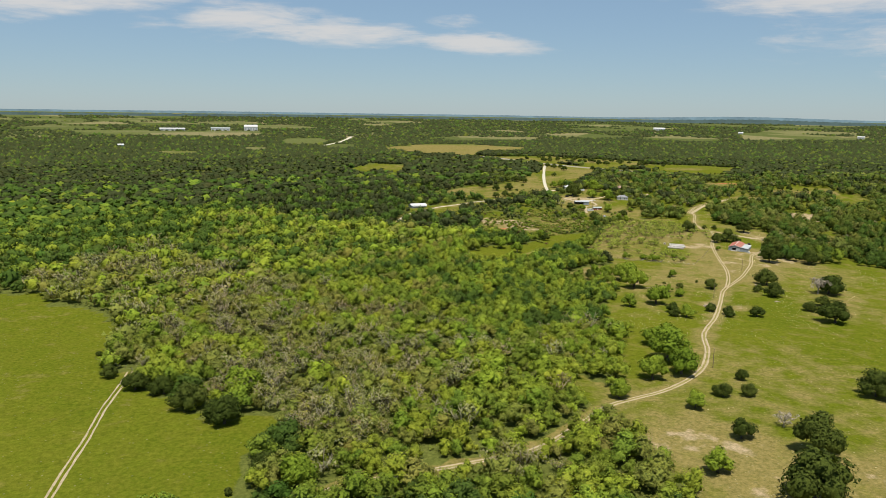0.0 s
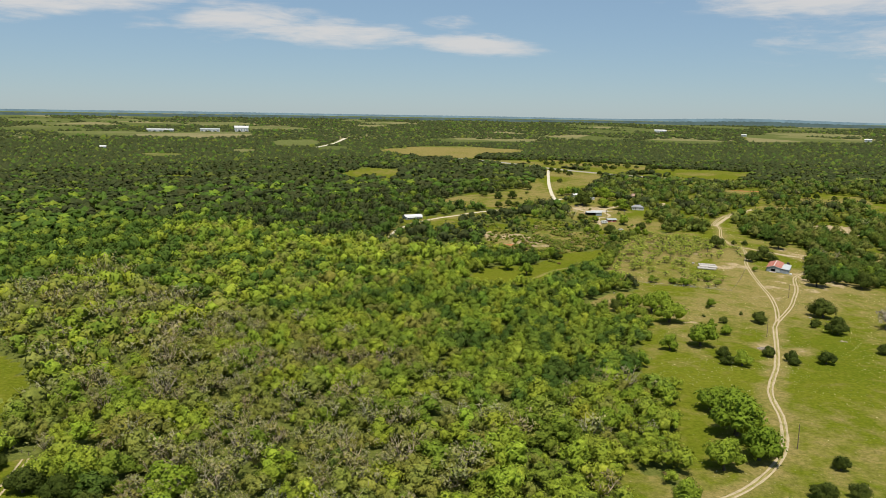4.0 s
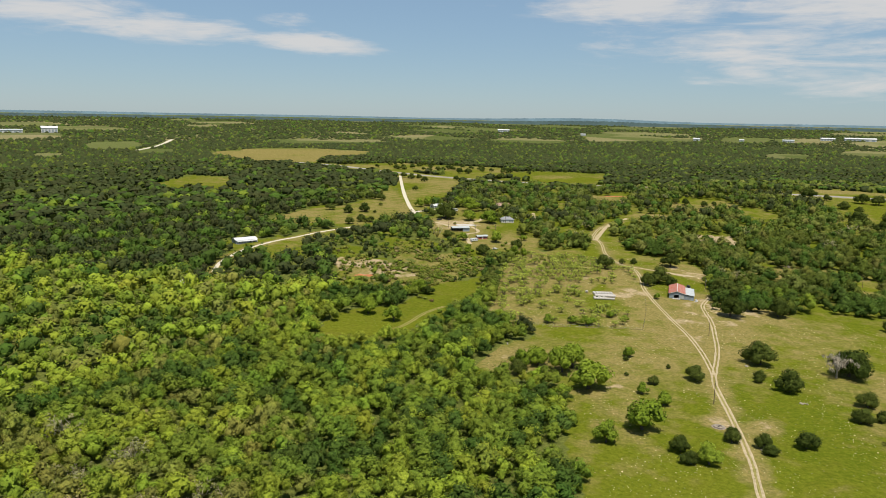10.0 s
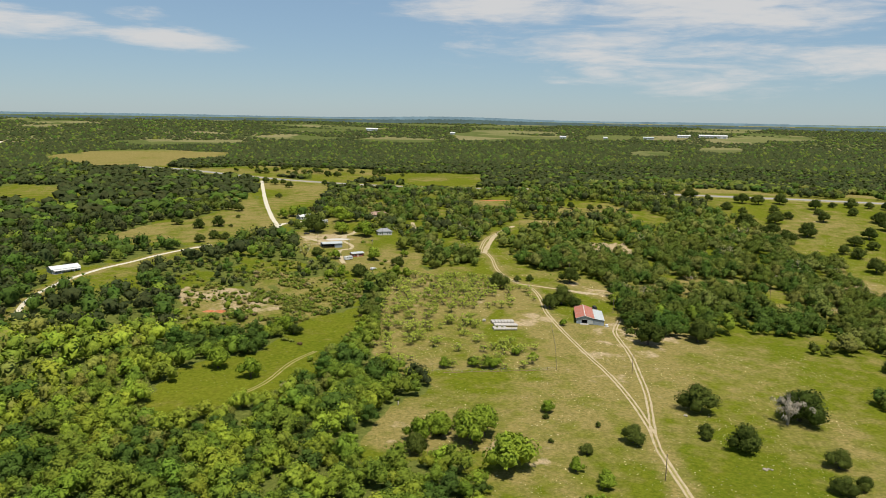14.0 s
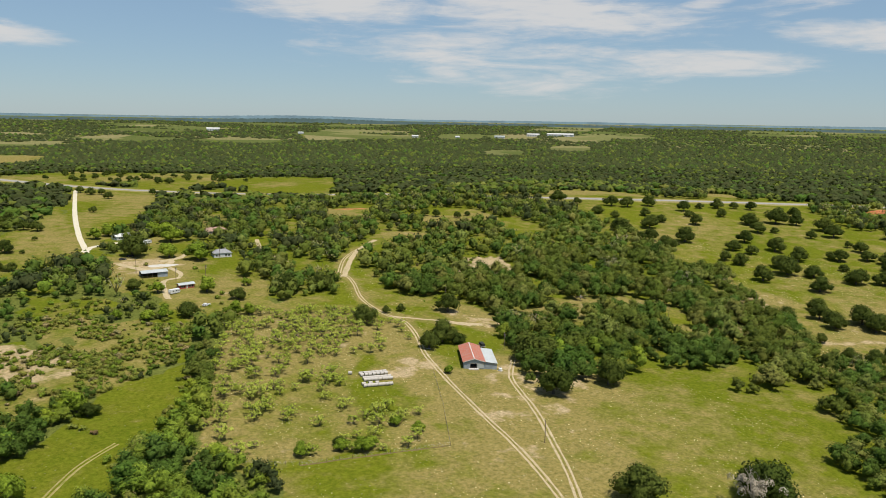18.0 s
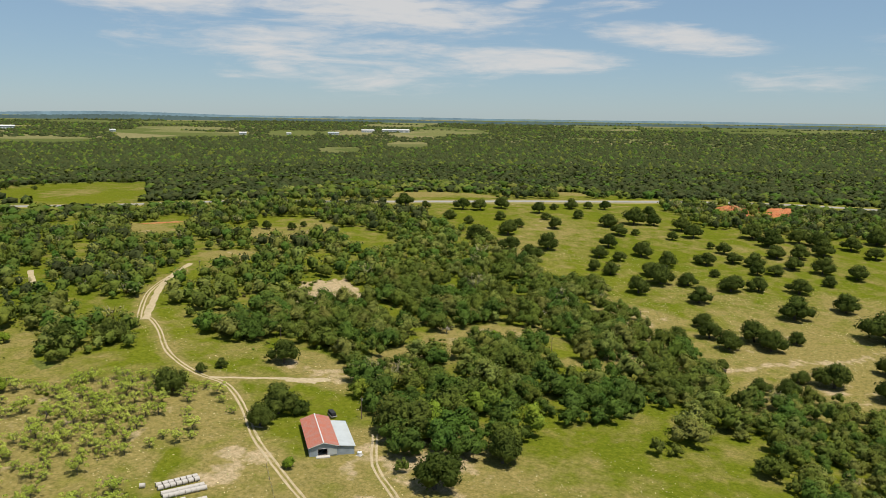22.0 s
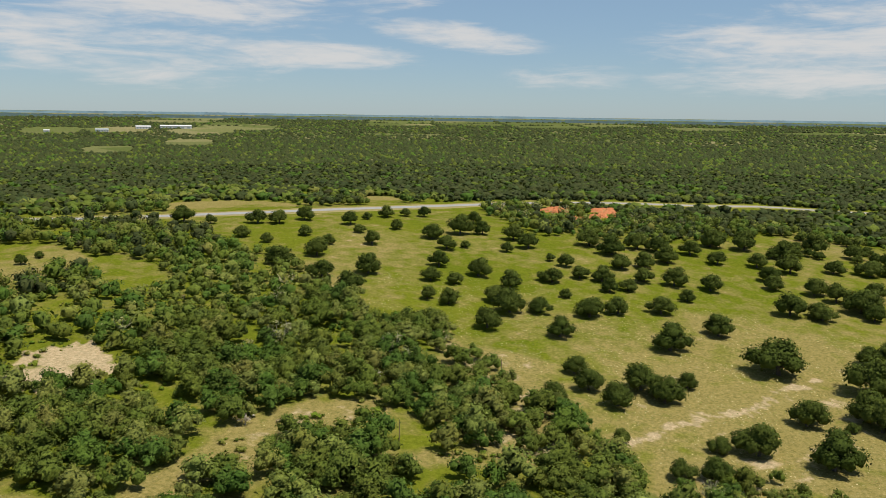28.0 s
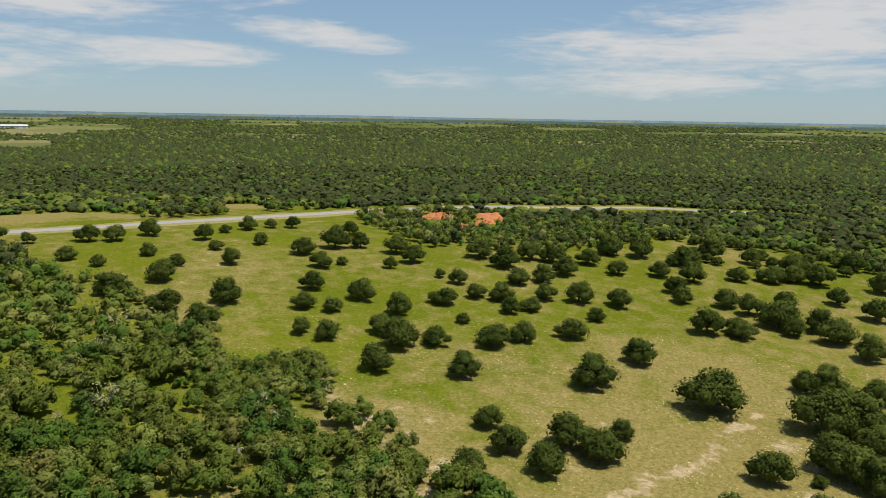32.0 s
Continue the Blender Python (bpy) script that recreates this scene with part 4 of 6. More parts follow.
def limbs(seed, tall=1.0, bare=False, stout=1.0):
    """A forked trunk with limbs (and, on a bare tree, branches and twigs), for a crown one metre in radius."""
    rng = np.random.RandomState(seed)
    fork = np.array([rng.uniform(-0.05, 0.05), rng.uniform(-0.05, 0.05), (0.3 if bare else 0.2) * tall])
    parts = [stick((0, 0, -0.06), fork, 0.085 * stout, 0.06 * stout, 7)]
    for k in range(6 if bare else 5):
        a = k * 1.25 + rng.uniform(-0.3, 0.3)
        d = rng.uniform(0.3, 0.5)
        rise_ = 1.0 if bare else 0.6
        elbow = fork + (np.cos(a) * d * 0.5, np.sin(a) * d * 0.5, rng.uniform(0.12, 0.3) * tall * rise_)
        end = elbow + (np.cos(a) * d * 0.6, np.sin(a) * d * 0.6, rng.uniform(0.2, 0.42) * tall * rise_)
        parts += [stick(fork, elbow, 0.05 * stout, 0.035 * stout), stick(elbow, end, 0.035 * stout, 0.012 * stout)]
        if bare:
            for _ in range(5):
                s = elbow + (end - elbow) * rng.uniform(0.1, 0.95)
                tip = s + rng.normal(size=3) * 0.17 + (np.cos(a) * 0.1, np.sin(a) * 0.1, 0.17)
                parts.append(stick(s, tip, 0.016, 0.005, 3))
                for _ in range(3):
                    q = s + (tip - s) * rng.uniform(0.4, 1.0)
                    parts.append(stick(q, q + rng.normal(size=3) * 0.1 + (0, 0, 0.05), 0.008, 0.003, 3))
    return joined(parts)


# joined woods: the tint of each tree comes from its kind and its place
TINTS = {"oak": (0.092, 0.118, 0.021), "mid": (0.14, 0.19, 0.024), "bright": (0.206, 0.254, 0.028), "olive": (0.18, 0.19, 0.04),
         "grey": (0.3, 0.265, 0.185), "deep": (0.063, 0.104, 0.018), "brown": (0.17, 0.135, 0.06), "straw": (0.25, 0.21, 0.1), "haze": (0.235, 0.225, 0.105), "plain_oak": (0.046, 0.057, 0.02), "sage": (0.138, 0.154, 0.036)}


def scattered(x, y, r, kinds, stock, rng, tall=1.0):
    """One mesh of many trees: each a copy of a stock crown, turned, sized and tinted."""
    names = list(TINTS)
    bare = BARE_STOCK if stock is NEAR_STOCK else THIN_STOCK if stock is MID_STOCK else stock
    if bare is stock:
        kinds = np.where(kinds == names.index("grey"), names.index("sage"), kinds)
    counts = [((bare if names[kinds[i]] == "grey" else stock)[rng.randint(6)], i) for i in range(len(x))]
    verts, faces, tints, leans, n = [], [], [], [], 0
    z = height(x, y)
    palette = np.array([TINTS[k] for k in names])
    turn, grow = rng.uniform(0, 2 * np.pi, len(x)), rng.uniform(0.85, 1.2, len(x)) * tall
    tone = rng.uniform(0.86, 1.14, (len(x), 1)) * (1 + rng.normal(size=(len(x), 3)) * 0.04)
    for (v, f, e), i in counts:
        c, s = np.cos(turn[i]), np.sin(turn[i])
        leans.append(np.c_[e[:, 0] * c - e[:, 1] * s, e[:, 0] * s + e[:, 1] * c, e[:, 2]].astype(np.float32))
        c, s = c * r[i], s * r[i]
        w = np.empty_like(v)
        w[:, 0], w[:, 1] = v[:, 0] * c - v[:, 1] * s + x[i], v[:, 0] * s + v[:, 1] * c + y[i]
        w[:, 2] = v[:, 2] * r[i] * grow[i] + z[i]
        verts.append(w.astype(np.float32))
        faces.append((f + n).astype(np.int32))
        tint = np.tile(palette[kinds[i]] * tone[i], (len(w), 1))
        if names[kinds[i]] == "grey" and len(w) > 60:
            wood = 252 if bare is BARE_STOCK else 84
            leaf = np.where((np.arange(len(w) - wood) // 3 % 5 < 3)[:, None], palette[names.index("haze")], palette[names.index("olive")] * 1.1)
            tint[wood:] = leaf * tone[i]
        tints.append(tint)
        n += len(v)
    return np.vstack(verts), np.vstack(faces), np.vstack(tints), np.vstack(leans)


GROVE = [(312, 500), (333, 520), (372, 470), (425, 425), (418, 395), (362, 400), (312, 408), (296, 440)]


def kind_of(x, y, rng):
    """Which kind of tree stands where: pale and grey in the south woods, bright in the middle, oaks to the east."""
    u = rng.rand(len(x))
    patch = soft_noise(x, y, 70, 21)
    mood = soft_noise(x, y, 30, 22) + 0.55 * u
    mood = np.argsort(np.argsort(mood)) / len(x)
    names = list(TINTS)
    choose = lambda w, *pairs: np.array([names.index(k) for k, _ in pairs])[np.searchsorted(np.cumsum([p for _, p in pairs])[:-1], w)]
    pick = lambda *pairs: choose(u, *pairs)
    group = lambda *pairs: choose(mood, *pairs)
    out = pick(("oak", 0.4), ("plain_oak", 0.28), ("sage", 0.1), ("deep", 0.2), ("grey", 0.02))
    edge = np.interp(x, [-400, -127, -37, 42, 200], [800, 700, 610, 570, 520])
    west = x < 60 + 0.28 * np.clip(y - 100, 0, 400)
    bright = west & (y < edge)
    out = np.where(bright, group(("deep", 0.2), ("mid", 0.36), ("olive", 0.16), ("bright", 0.28)), out)
    out = np.where(bright & (patch > 0.6), group(("mid", 0.3), ("olive", 0.15), ("bright", 0.55)), out)
    out = np.where(bright & (patch < 0.3), group(("deep", 0.4), ("mid", 0.45), ("bright", 0.15)), out)
    dark = bright & (x < -120 - 0.2 * np.clip(y - 400, 0, 300)) & (y > 330)
    out = np.where(dark, group(("deep", 0.62), ("mid", 0.3), ("bright", 0.08)), out)
    thicket = (x > 280) & (x < 680) & (y < 700)
    out = np.where(thicket, group(("oak", 0.46), ("sage", 0.26), ("deep", 0.26), ("grey", 0.02)), out)
    south = inside(x, y, [(-260, 420), (-200, 540), (-118, 420), (-40, 345), (15, 255), (25, 165), (10, 90), (-60, 90), (-90, 160), (-160, 235), (-215, 330)])
    out = np.where(south, group(("mid", 0.2), ("grey", 0.26), ("olive", 0.26), ("bright", 0.28)), out)
    out = np.where(south & (patch < 0.5), group(("mid", 0.08), ("grey", 0.5), ("olive", 0.26), ("bright", 0.16)), out)
    verge = inside(x, y, [(-80, 90), (10, 205), (36, 242), (85, 268), (110, 290), (110, 190), (60, 120)])
    out = np.where(verge, pick(("bright", 0.62), ("mid", 0.2), ("grey", 0.08), ("olive", 0.1)), out)
    green = inside(x, y, [(40, 290), (125, 300), (130, 380), (125, 445), (60, 430), (35, 380)])
    out = np.where(green, pick(("deep", 0.25), ("mid", 0.45), ("bright", 0.3)), out)
    out = np.where(west & (y >= edge) & (y < 1000), group(("plain_oak", 0.5), ("deep", 0.4), ("mid", 0.1)), out)
    grove = inside(x, y, GROVE)
    out = np.where(grove, group(("deep", 0.66), ("oak", 0.2), ("mid", 0.14)), out)
    far = (y > 1000) | (x > 1000)
    return np.where(far, group(("deep", 0.1), ("plain_oak", 0.8), ("oak", 0.1)), out)


def grown(xs, ys, spacing, seed):
    """Uneven places for trees over a stretch of the plan, off the open land."""
    rng = np.random.RandomState(seed)
    gx, gy = np.meshgrid(np.arange(*xs, spacing), np.arange(*ys, spacing))
    x = (gx + (np.arange(gx.shape[0]) % 2)[:, None] * spacing / 2).ravel() + rng.uniform(-0.42, 0.42, gx.size) * spacing
    y = gy.ravel() + rng.uniform(-0.42, 0.42, gx.size) * spacing
    keep = (rng.rand(len(x)) > 0.06) & ~is_open(x, y)
    return x[keep], y[keep], rng


def woods(name, label, x, y, radius, stock, seed, tall=1.0):
    rng = np.random.RandomState(seed)
    r = radius * (0.62 + 0.8 * rng.rand(len(x)) ** 1.6) * np.where(inside(x, y, SCRUB) | inside(x, y, SCRUB_FIELD), 0.55, 1.0)
    thick = (x > 300) & (y > 380) & (radius < 6)
    r = np.where(thick, r * 1.38, r)
    r = np.where((x < 180) & (y < 620) & (radius < 6), r * 1.14, r)
    v, f, c, e = scattered(x, y, r, kind_of(x, y, rng), stock, rng, tall)
    me = mesh_from(name, v, f, normals=e)
    tinted(me, "tint", c)
    me.materials.append(WOOD_LEAF)
    return tagged(new(name, me), label, "woods", kind="stuff")


def toward(x, y):
    """The part of the country that the flight faces: north to east."""
    a = np.degrees(np.arctan2(x + 120, y + 190))
    return (a > -42) & (a < 122)


def bare_crown(seed, count, size=0.07, twigs=5):
    """A half-bare crown: grey limbs and twigs with thin leaf between them."""
    rng = np.random.RandomState(seed)
    parts = []
    for k in range(7):
        a, d = 0.9 * k + rng.uniform(-0.3, 0.3), rng.uniform(0.3, 0.75)
        top = np.array((np.cos(a) * d, np.sin(a) * d, rng.uniform(0.8, 1.35)))
        parts.append(stick((0, 0, 0.25), top, 0.034, 0.008, 3))
        for _ in range(twigs):
            q = top * rng.uniform(0.55, 1.0)
            parts.append(stick(q, q + rng.normal(size=3) * 0.16 + (0, 0, 0.14), 0.015, 0.005, 3))
    c = np.c_[rng.normal(size=(14, 2)) * 0.42, rng.uniform(0.45, 1.15, 14)]
    parts.append(sprays(c, np.full(14, 0.2), 0.9, count, size, rng))
    v, f = joined(parts)
    return v, f, leaf_normals(v, c, np.full(14, 0.2), rng)


NEAR_STOCK = [crown(100 + k, 5, 300, 0.054, 1.3, 0.52, 0.85, 3, 5, uneven=0.2) for k in range(8)]
BARE_STOCK = [bare_crown(150 + k, 210, 0.066) for k in range(6)]
THIN_STOCK = [bare_crown(170 + k, 40, 0.12, 1) for k in range(6)]
MID_STOCK = [crown(200 + k, 2, 38, 0.115, 1.2, 0.4, 0.85, 3, 5, lift=0.18) for k in range(8)]
FAR_STOCK = [crown(300 + k, 1, 4, 0.34, 1.2, 0.0, 0.85, 3, 4, base=-0.4, lift=0.4) for k in range(8)]

x, y, _ = grown((-470, 760), (-60, 850), 6.1, 31)
away = line_distance(x, y, FOCUS)
ok = toward(x, y) & (away < 168) & ~((x > 300) & (y > 380) & (np.random.RandomState(37).rand(len(x)) < 0.25))
woods("near_woods", "dense mixed spring woods, bright green, olive and bare grey", x[ok], y[ok], 4.9, NEAR_STOCK, 32)
x, y, _ = grown((-700, 1200), (0, 1150), 7.8, 33)
away = line_distance(x, y, FOCUS)
ok = toward(x, y) & (away >= 168) & (away < 500)
woods("middle_woods", "dense oak woods farther off", x[ok], y[ok], 6.2, MID_STOCK, 34)
x, y, _ = grown((-420, 420), (-330, 200), 11.5, 38)
ok = (y < -58) | (~toward(x, y) & (y < 190))
woods("south_woods", "mixed woods behind the first meadow", x[ok], y[ok], 7.6, FAR_STOCK, 39, 1.1)


def in_sight(x, y):
    """The wedge of far country that the flight faces."""
    return (np.degrees(np.arctan2(x + 67, y + 117)) > -24) & (np.degrees(np.arctan2(x - 278, y - 405)) < 114)


x, y, _ = grown((-1400, 2300), (-300, 2300), 8.9, 35)
away = line_distance(x, y, FOCUS)
ok = in_sight(x, y) & (away >= 500) & (away < 1250)
woods("far_woods", "far woods of small round crowns", x[ok], y[ok], 7.0, FAR_STOCK, 36, 1.0)
DISTANT_STOCK = [crown(340 + k, 1, 0, 0.3, 1.2, 0.0, 0.8, 2, 5, base=-0.5, lift=0.5) for k in range(8)]
x, y, _ = grown((-1500, 3100), (-900, 2900), 11.0, 43)
away = line_distance(x, y, FOCUS)
ok = in_sight(x, y) & (away >= 1250) & (away < 2150)
woods("distant_woods", "wooded plain stretching away beyond the highway", x[ok], y[ok], 8.6, DISTANT_STOCK, 44, 0.9)
x, y, _ = grown((-2600, 4700), (-1700, 4700), 20.0, 73)
away = line_distance(x, y, FOCUS)
ok = in_sight(x, y) & (away >= 2150) & (away < 3950)
woods("horizon_woods", "woodlots and tree rows among fields near the horizon", x[ok], y[ok], 11.0, DISTANT_STOCK, 74, 0.8)


def build_hills():
    """Two low wooded rises that close the skyline, distance haze painted into their blue colours."""
    # haze put into the base colours: the far ridge bluer and paler
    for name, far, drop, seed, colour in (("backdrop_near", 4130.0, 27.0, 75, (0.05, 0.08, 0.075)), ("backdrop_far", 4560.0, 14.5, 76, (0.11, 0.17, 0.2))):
        ang = np.radians(np.linspace(-40, 125, 1400))
        rng = np.random.RandomState(seed)
        x, y = 150 + far * np.sin(ang), 250 + far * np.cos(ang)
        ridge = 12.0 * np.exp(-((np.degrees(ang) - 31) / 6.0) ** 2)
        top = 112 - drop + ridge + 4.0 * (soft_noise(x, y, 1500, seed) - 0.5) + rng.uniform(-1.2, 1.2, len(ang)) * (2.0 if seed == 75 else 0.7)
        rows = [np.c_[150 + (far + d) * np.sin(ang), 250 + (far + d) * np.cos(ang), z] for d, z in ((-60, top * 0 + 40), (0, top), (60, top * 0 + 40))]
        n = len(ang)
        i = (np.arange(2)[:, None] * n + np.arange(n - 1)[None]).ravel()
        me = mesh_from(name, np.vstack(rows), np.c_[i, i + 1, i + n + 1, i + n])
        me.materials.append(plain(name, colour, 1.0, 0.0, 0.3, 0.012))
        tagged(new(name, me), "low wooded hills along the horizon, distance haze painted into their colour", "hills", kind="structure")


build_hills()


# single trees of the open land
def tree_thing(name, seed, leaf, bark, lumps=10, count=1900, size=0.047, tall=1.25, bare=False, spread_out=0.55, stout=1.0):
    root = new(name)
    v, f = limbs(seed, tall, bare, stout)
    me = mesh_from("trunk", v, f, True)
    me.materials.append(bark)
    trunk = new("trunk", me)
    trunk.parent = root
    v, f, e = crown(seed + 1, lumps, count, size, tall, spread_out, uneven=0.32)
    if bare:
        rng = np.random.RandomState(seed + 2)
        c = np.c_[rng.normal(size=(26, 2)) * 0.4, rng.uniform(0.55, 1.15, 26)]
        v, f = sprays(c, np.full(26, 0.16), 0.9, count, size * 0.6, rng)
        e = leaf_normals(v, c, np.full(26, 0.16), rng)
    me = mesh_from("crown", v, f, normals=e)
    me.materials.append(leaf)
    top = new("crown", me)
    top.parent = root
    return root


def stand(stock, places, label, category, group, seed, tall=1.0, size=0.86):
    """Plants copies of the stock trees at the places (x, y, radius of the crown)."""
    rng = random.Random(seed)
    for x, y, r in places:
        ob = rng.choice(stock)
        s = r * size
        m = pose(x, y, float(height(x, y)), 0, 0, rng.uniform(0, 360)) @ Matrix.Diagonal((s, s * rng.uniform(0.9, 1.1), s * tall * rng.uniform(0.85, 1.1), 1))
        tagged(copy_thing(ob, m), label, category, group)


def retire(stock):
    for ob in stock:
        for part_ in (*ob.children, ob):
            bpy.data.objects.remove(part_)


OAK_STOCK = [tree_thing("oak_tree", 500 + 7 * k, OAK_LEAF, BARK) for k in range(7)]
BRIGHT_STOCK = [tree_thing("leafy_tree", 600 + 7 * k, BRIGHT_LEAF, BARK, 9, 1000, 0.065, 1.4) for k in range(5)]
stand(OAK_STOCK, SAVANNA_A + SAVANNA_B + SAVANNA_C + SAVANNA_D + SAVANNA_EAST_A, "dark green round-crowned oak standing in dry pasture", "tree", "oaks of the savanna", 51, 1.06, 1.0)
stand(OAK_STOCK, OAKS_ROADSIDE + OAKS_BEYOND_ROAD, "dark green oak in a field by the highway", "tree", "roadside oaks", 56, 1.05)
stand(OAK_STOCK, OAKS_A + OAKS_CLEARING + OAKS_SOUTH_A + OAKS_EDGE_A, "dark green spreading oak on open grass", "tree", "pasture oaks", 52, 1.15)
stand(OAK_STOCK[:3] + BRIGHT_STOCK * 2, BRIGHT_YARD_A, "green leafy tree beside the farmyard", "tree", "farmyard trees", 54, 1.0)
stand(BRIGHT_STOCK, BRIGHT_A + BRIGHT_SOUTH_A + BRIGHT_EDGE_A + BRIGHT_VERGE_A, "bright spring-green leafy tree on the pasture", "tree", "pasture leafy trees", 53, 1.1, 1.05)


def build_weeds():
    """Pale weeds and small stones strewn over the dry pasture."""
    rng = np.random.RandomState(45)
    parts = []
    for name, n in (("savanna", 24000), ("pasture", 6500), ("pasture_south", 900), ("strip_a", 500), ("orchard", 700)):
        poly = np.array(OPEN[name], float)
        x = rng.uniform(poly[:, 0].min(), poly[:, 0].max(), n * 4)
        y = rng.uniform(poly[:, 1].min(), poly[:, 1].max(), n * 4)
        ok = inside(x, y, OPEN[name]) & (soft_noise(x, y, 34, 46) + 0.4 * rng.rand(len(x)) > 0.66) & (line_distance(x, y, FLIGHT) < 420)
        parts.append(np.c_[x[ok][:n], y[ok][:n]])
    p = np.vstack(parts)
    n = len(p)
    base = np.c_[p, height(p[:, 0], p[:, 1])]
    s = 0.1 + 0.3 * rng.rand(n, 1) ** 2
    a = rng.uniform(0, 2 * np.pi, n)
    ring = [base + s * np.c_[np.cos(a + k * 2.1), np.sin(a + k * 2.1), np.full(n, -0.05)] * rng.uniform(0.7, 1.3, (n, 1)) for k in range(3)]
    verts = np.stack(ring + [base + np.c_[rng.uniform(-0.1, 0.1, (n, 2)), s[:, 0] * 0.7]], 1).reshape(-1, 3)
    i = np.arange(n) * 4
    me = mesh_from("pale_weeds", verts, np.vstack([np.c_[i, i + 1, i + 3], np.c_[i + 1, i + 2, i + 3], np.c_[i + 2, i, i + 3]]))
    tone = rng.uniform(0.6, 1.15, (n, 1)) * np.where(rng.rand(n, 1) < 0.5, (0.5, 0.44, 0.28), (0.16, 0.18, 0.045))
    tinted(me, "tint", np.repeat(tone, 4, 0))
    me.materials.append(WOOD_LEAF)
    tagged(new("pale_weeds", me), "pale weeds and small stones strewn over dry pasture", "weeds", kind="stuff")


build_weeds()


BRUSH_STOCK = [crown(320 + k, 3, 46, 0.13, 1.0, 0.5, 0.8, 3, 5, base=-0.1, uneven=0.4, lift=0.2) for k in range(8)]


def build_brush():
    """Low shrubs and briars on the rough land west of the orchard hedge, and along the edges of the woods."""
    rng = np.random.RandomState(47)
    parts = []
    for poly, n, share in ((BRUSHLAND, 600, 0.45), (SCRUB, 500, 0.5), (SCRUB_FIELD, 350, 0.5), (OPEN["yard"], 60, 0.75), (OPEN["strip_a"], 140, 0.6), (OPEN["glade"], 60, 0.75), ([(915, 478), (1022, 470), (1022, 556), (915, 556)], 130, 0.5), ([(330, 560), (420, 560), (560, 640), (560, 700), (380, 680)], 200, 0.6)):
        q = np.array(poly, float)
        x, y = rng.uniform(q[:, 0].min(), q[:, 0].max(), n * 5), rng.uniform(q[:, 1].min(), q[:, 1].max(), n * 5)
        ok = inside(x, y, poly) & ~(inside(x, y, OPEN["waste"]) & (rng.rand(len(x)) < 0.72)) & (soft_noise(x, y, 26, 48) + 0.25 * rng.rand(len(x)) > share)
        for line in LINES.values():
            ok &= line_distance(x, y, line) > 4
        parts.append(np.c_[x[ok][:n], y[ok][:n]])
    x, y = rng.uniform(-260, 180, 9000), rng.uniform(60, 470, 9000)
    ok = (line_distance(x, y, FOCUS) < 168) & ~is_open(x, y)
    parts.append(np.c_[x[ok], y[ok]][:1200])
    p = np.vstack(parts)
    kinds = rng.choice([list(TINTS).index(k) for k in ("olive", "mid", "brown", "straw", "oak")], len(p), p=(0.46, 0.34, 0.02, 0.04, 0.14))
    under = (p[:, 0] < 180) & (p[:, 1] < 470)
    v, f, c, e = scattered(p[:, 0], p[:, 1], (0.7 + 2.3 * rng.rand(len(p)) ** 1.7) * np.where(under, 0.95, 1.0), kinds, BRUSH_STOCK, rng, 0.85)
    me = mesh_from("low_brush", v, f, normals=e)
    tinted(me, "tint", c)
    me.materials.append(WOOD_LEAF)
    tagged(new("low_brush", me), "low olive and brown shrubs on rough dry grass", "shrubs", kind="stuff")


build_brush()
BACK_OAKS = [(929, 494), (1040, 397), (1034, 159), (871, 207), (858, 333), (864, 439)]


def filling_oaks(poly, most, seed):
    """More oaks where open land closes up towards the woods."""
    taken = SAVANNA_A + SAVANNA_B + SAVANNA_C + SAVANNA_D + SAVANNA_EAST_A + OAKS_BEYOND_ROAD
    rng = np.random.RandomState(seed)
    q = np.array(poly, float)
    x, y = rng.uniform(q[:, 0].min(), q[:, 0].max(), 700), rng.uniform(q[:, 1].min(), q[:, 1].max(), 700)
    out = []
    for a, b, ok in zip(x, y, inside(x, y, poly)):
        if ok and len(out) < most and all(math.hypot(a - p[0], b - p[1]) > 9.5 for p in taken + out):
            out.append((float(a), float(b), float(rng.uniform(4.0, 6.6))))
    return out


stand(OAK_STOCK, filling_oaks(OPEN["north_verge"], 34, 69), "dark green oak in a field by the highway", "tree", "roadside oaks", 57, 1.05)
stand(OAK_STOCK, filling_oaks([(500, 1200), (560, 1330), (720, 1345), (745, 1290), (640, 1275), (560, 1180)], 14, 70), "dark green oak in a field by the highway", "tree", "roadside oaks", 58, 1.05)
stand(OAK_STOCK, filling_oaks(BACK_OAKS, 70, 68), "dark green round-crowned oak standing in dry pasture", "tree", "oaks of the savanna", 55, 1.06, 1.05)
retire(OAK_STOCK + BRIGHT_STOCK)


# ---- orchard, dead trees ----
def spots(poly, spacing, seed, keep=0.8):
    rng = np.random.RandomState(seed)
    px_, py_ = np.array(poly).T
    gx, gy = np.meshgrid(np.arange(px_.min(), px_.max(), spacing), np.arange(py_.min(), py_.max(), spacing))
    x = gx.ravel() + rng.uniform(-0.35, 0.35, gx.size) * spacing
    y = gy.ravel() + rng.uniform(-0.35, 0.35, gx.size) * spacing
    ok = inside(x, y, poly) & (rng.rand(len(x)) < keep)
    return list(zip(x[ok], y[ok], rng.uniform(2.6, 5.2, ok.sum())))


ORCHARD_RNG = random.Random(66)


def orchard_share(x, y):
    """Thick at the north end and down the middle, thin elsewhere."""
    much = 0.42 + 0.5 * (y > 530) + 0.4 * (float(soft_noise(np.array([x]), np.array([y]), 40, 67)[0]) - 0.5)
    return ORCHARD_RNG.random() < much


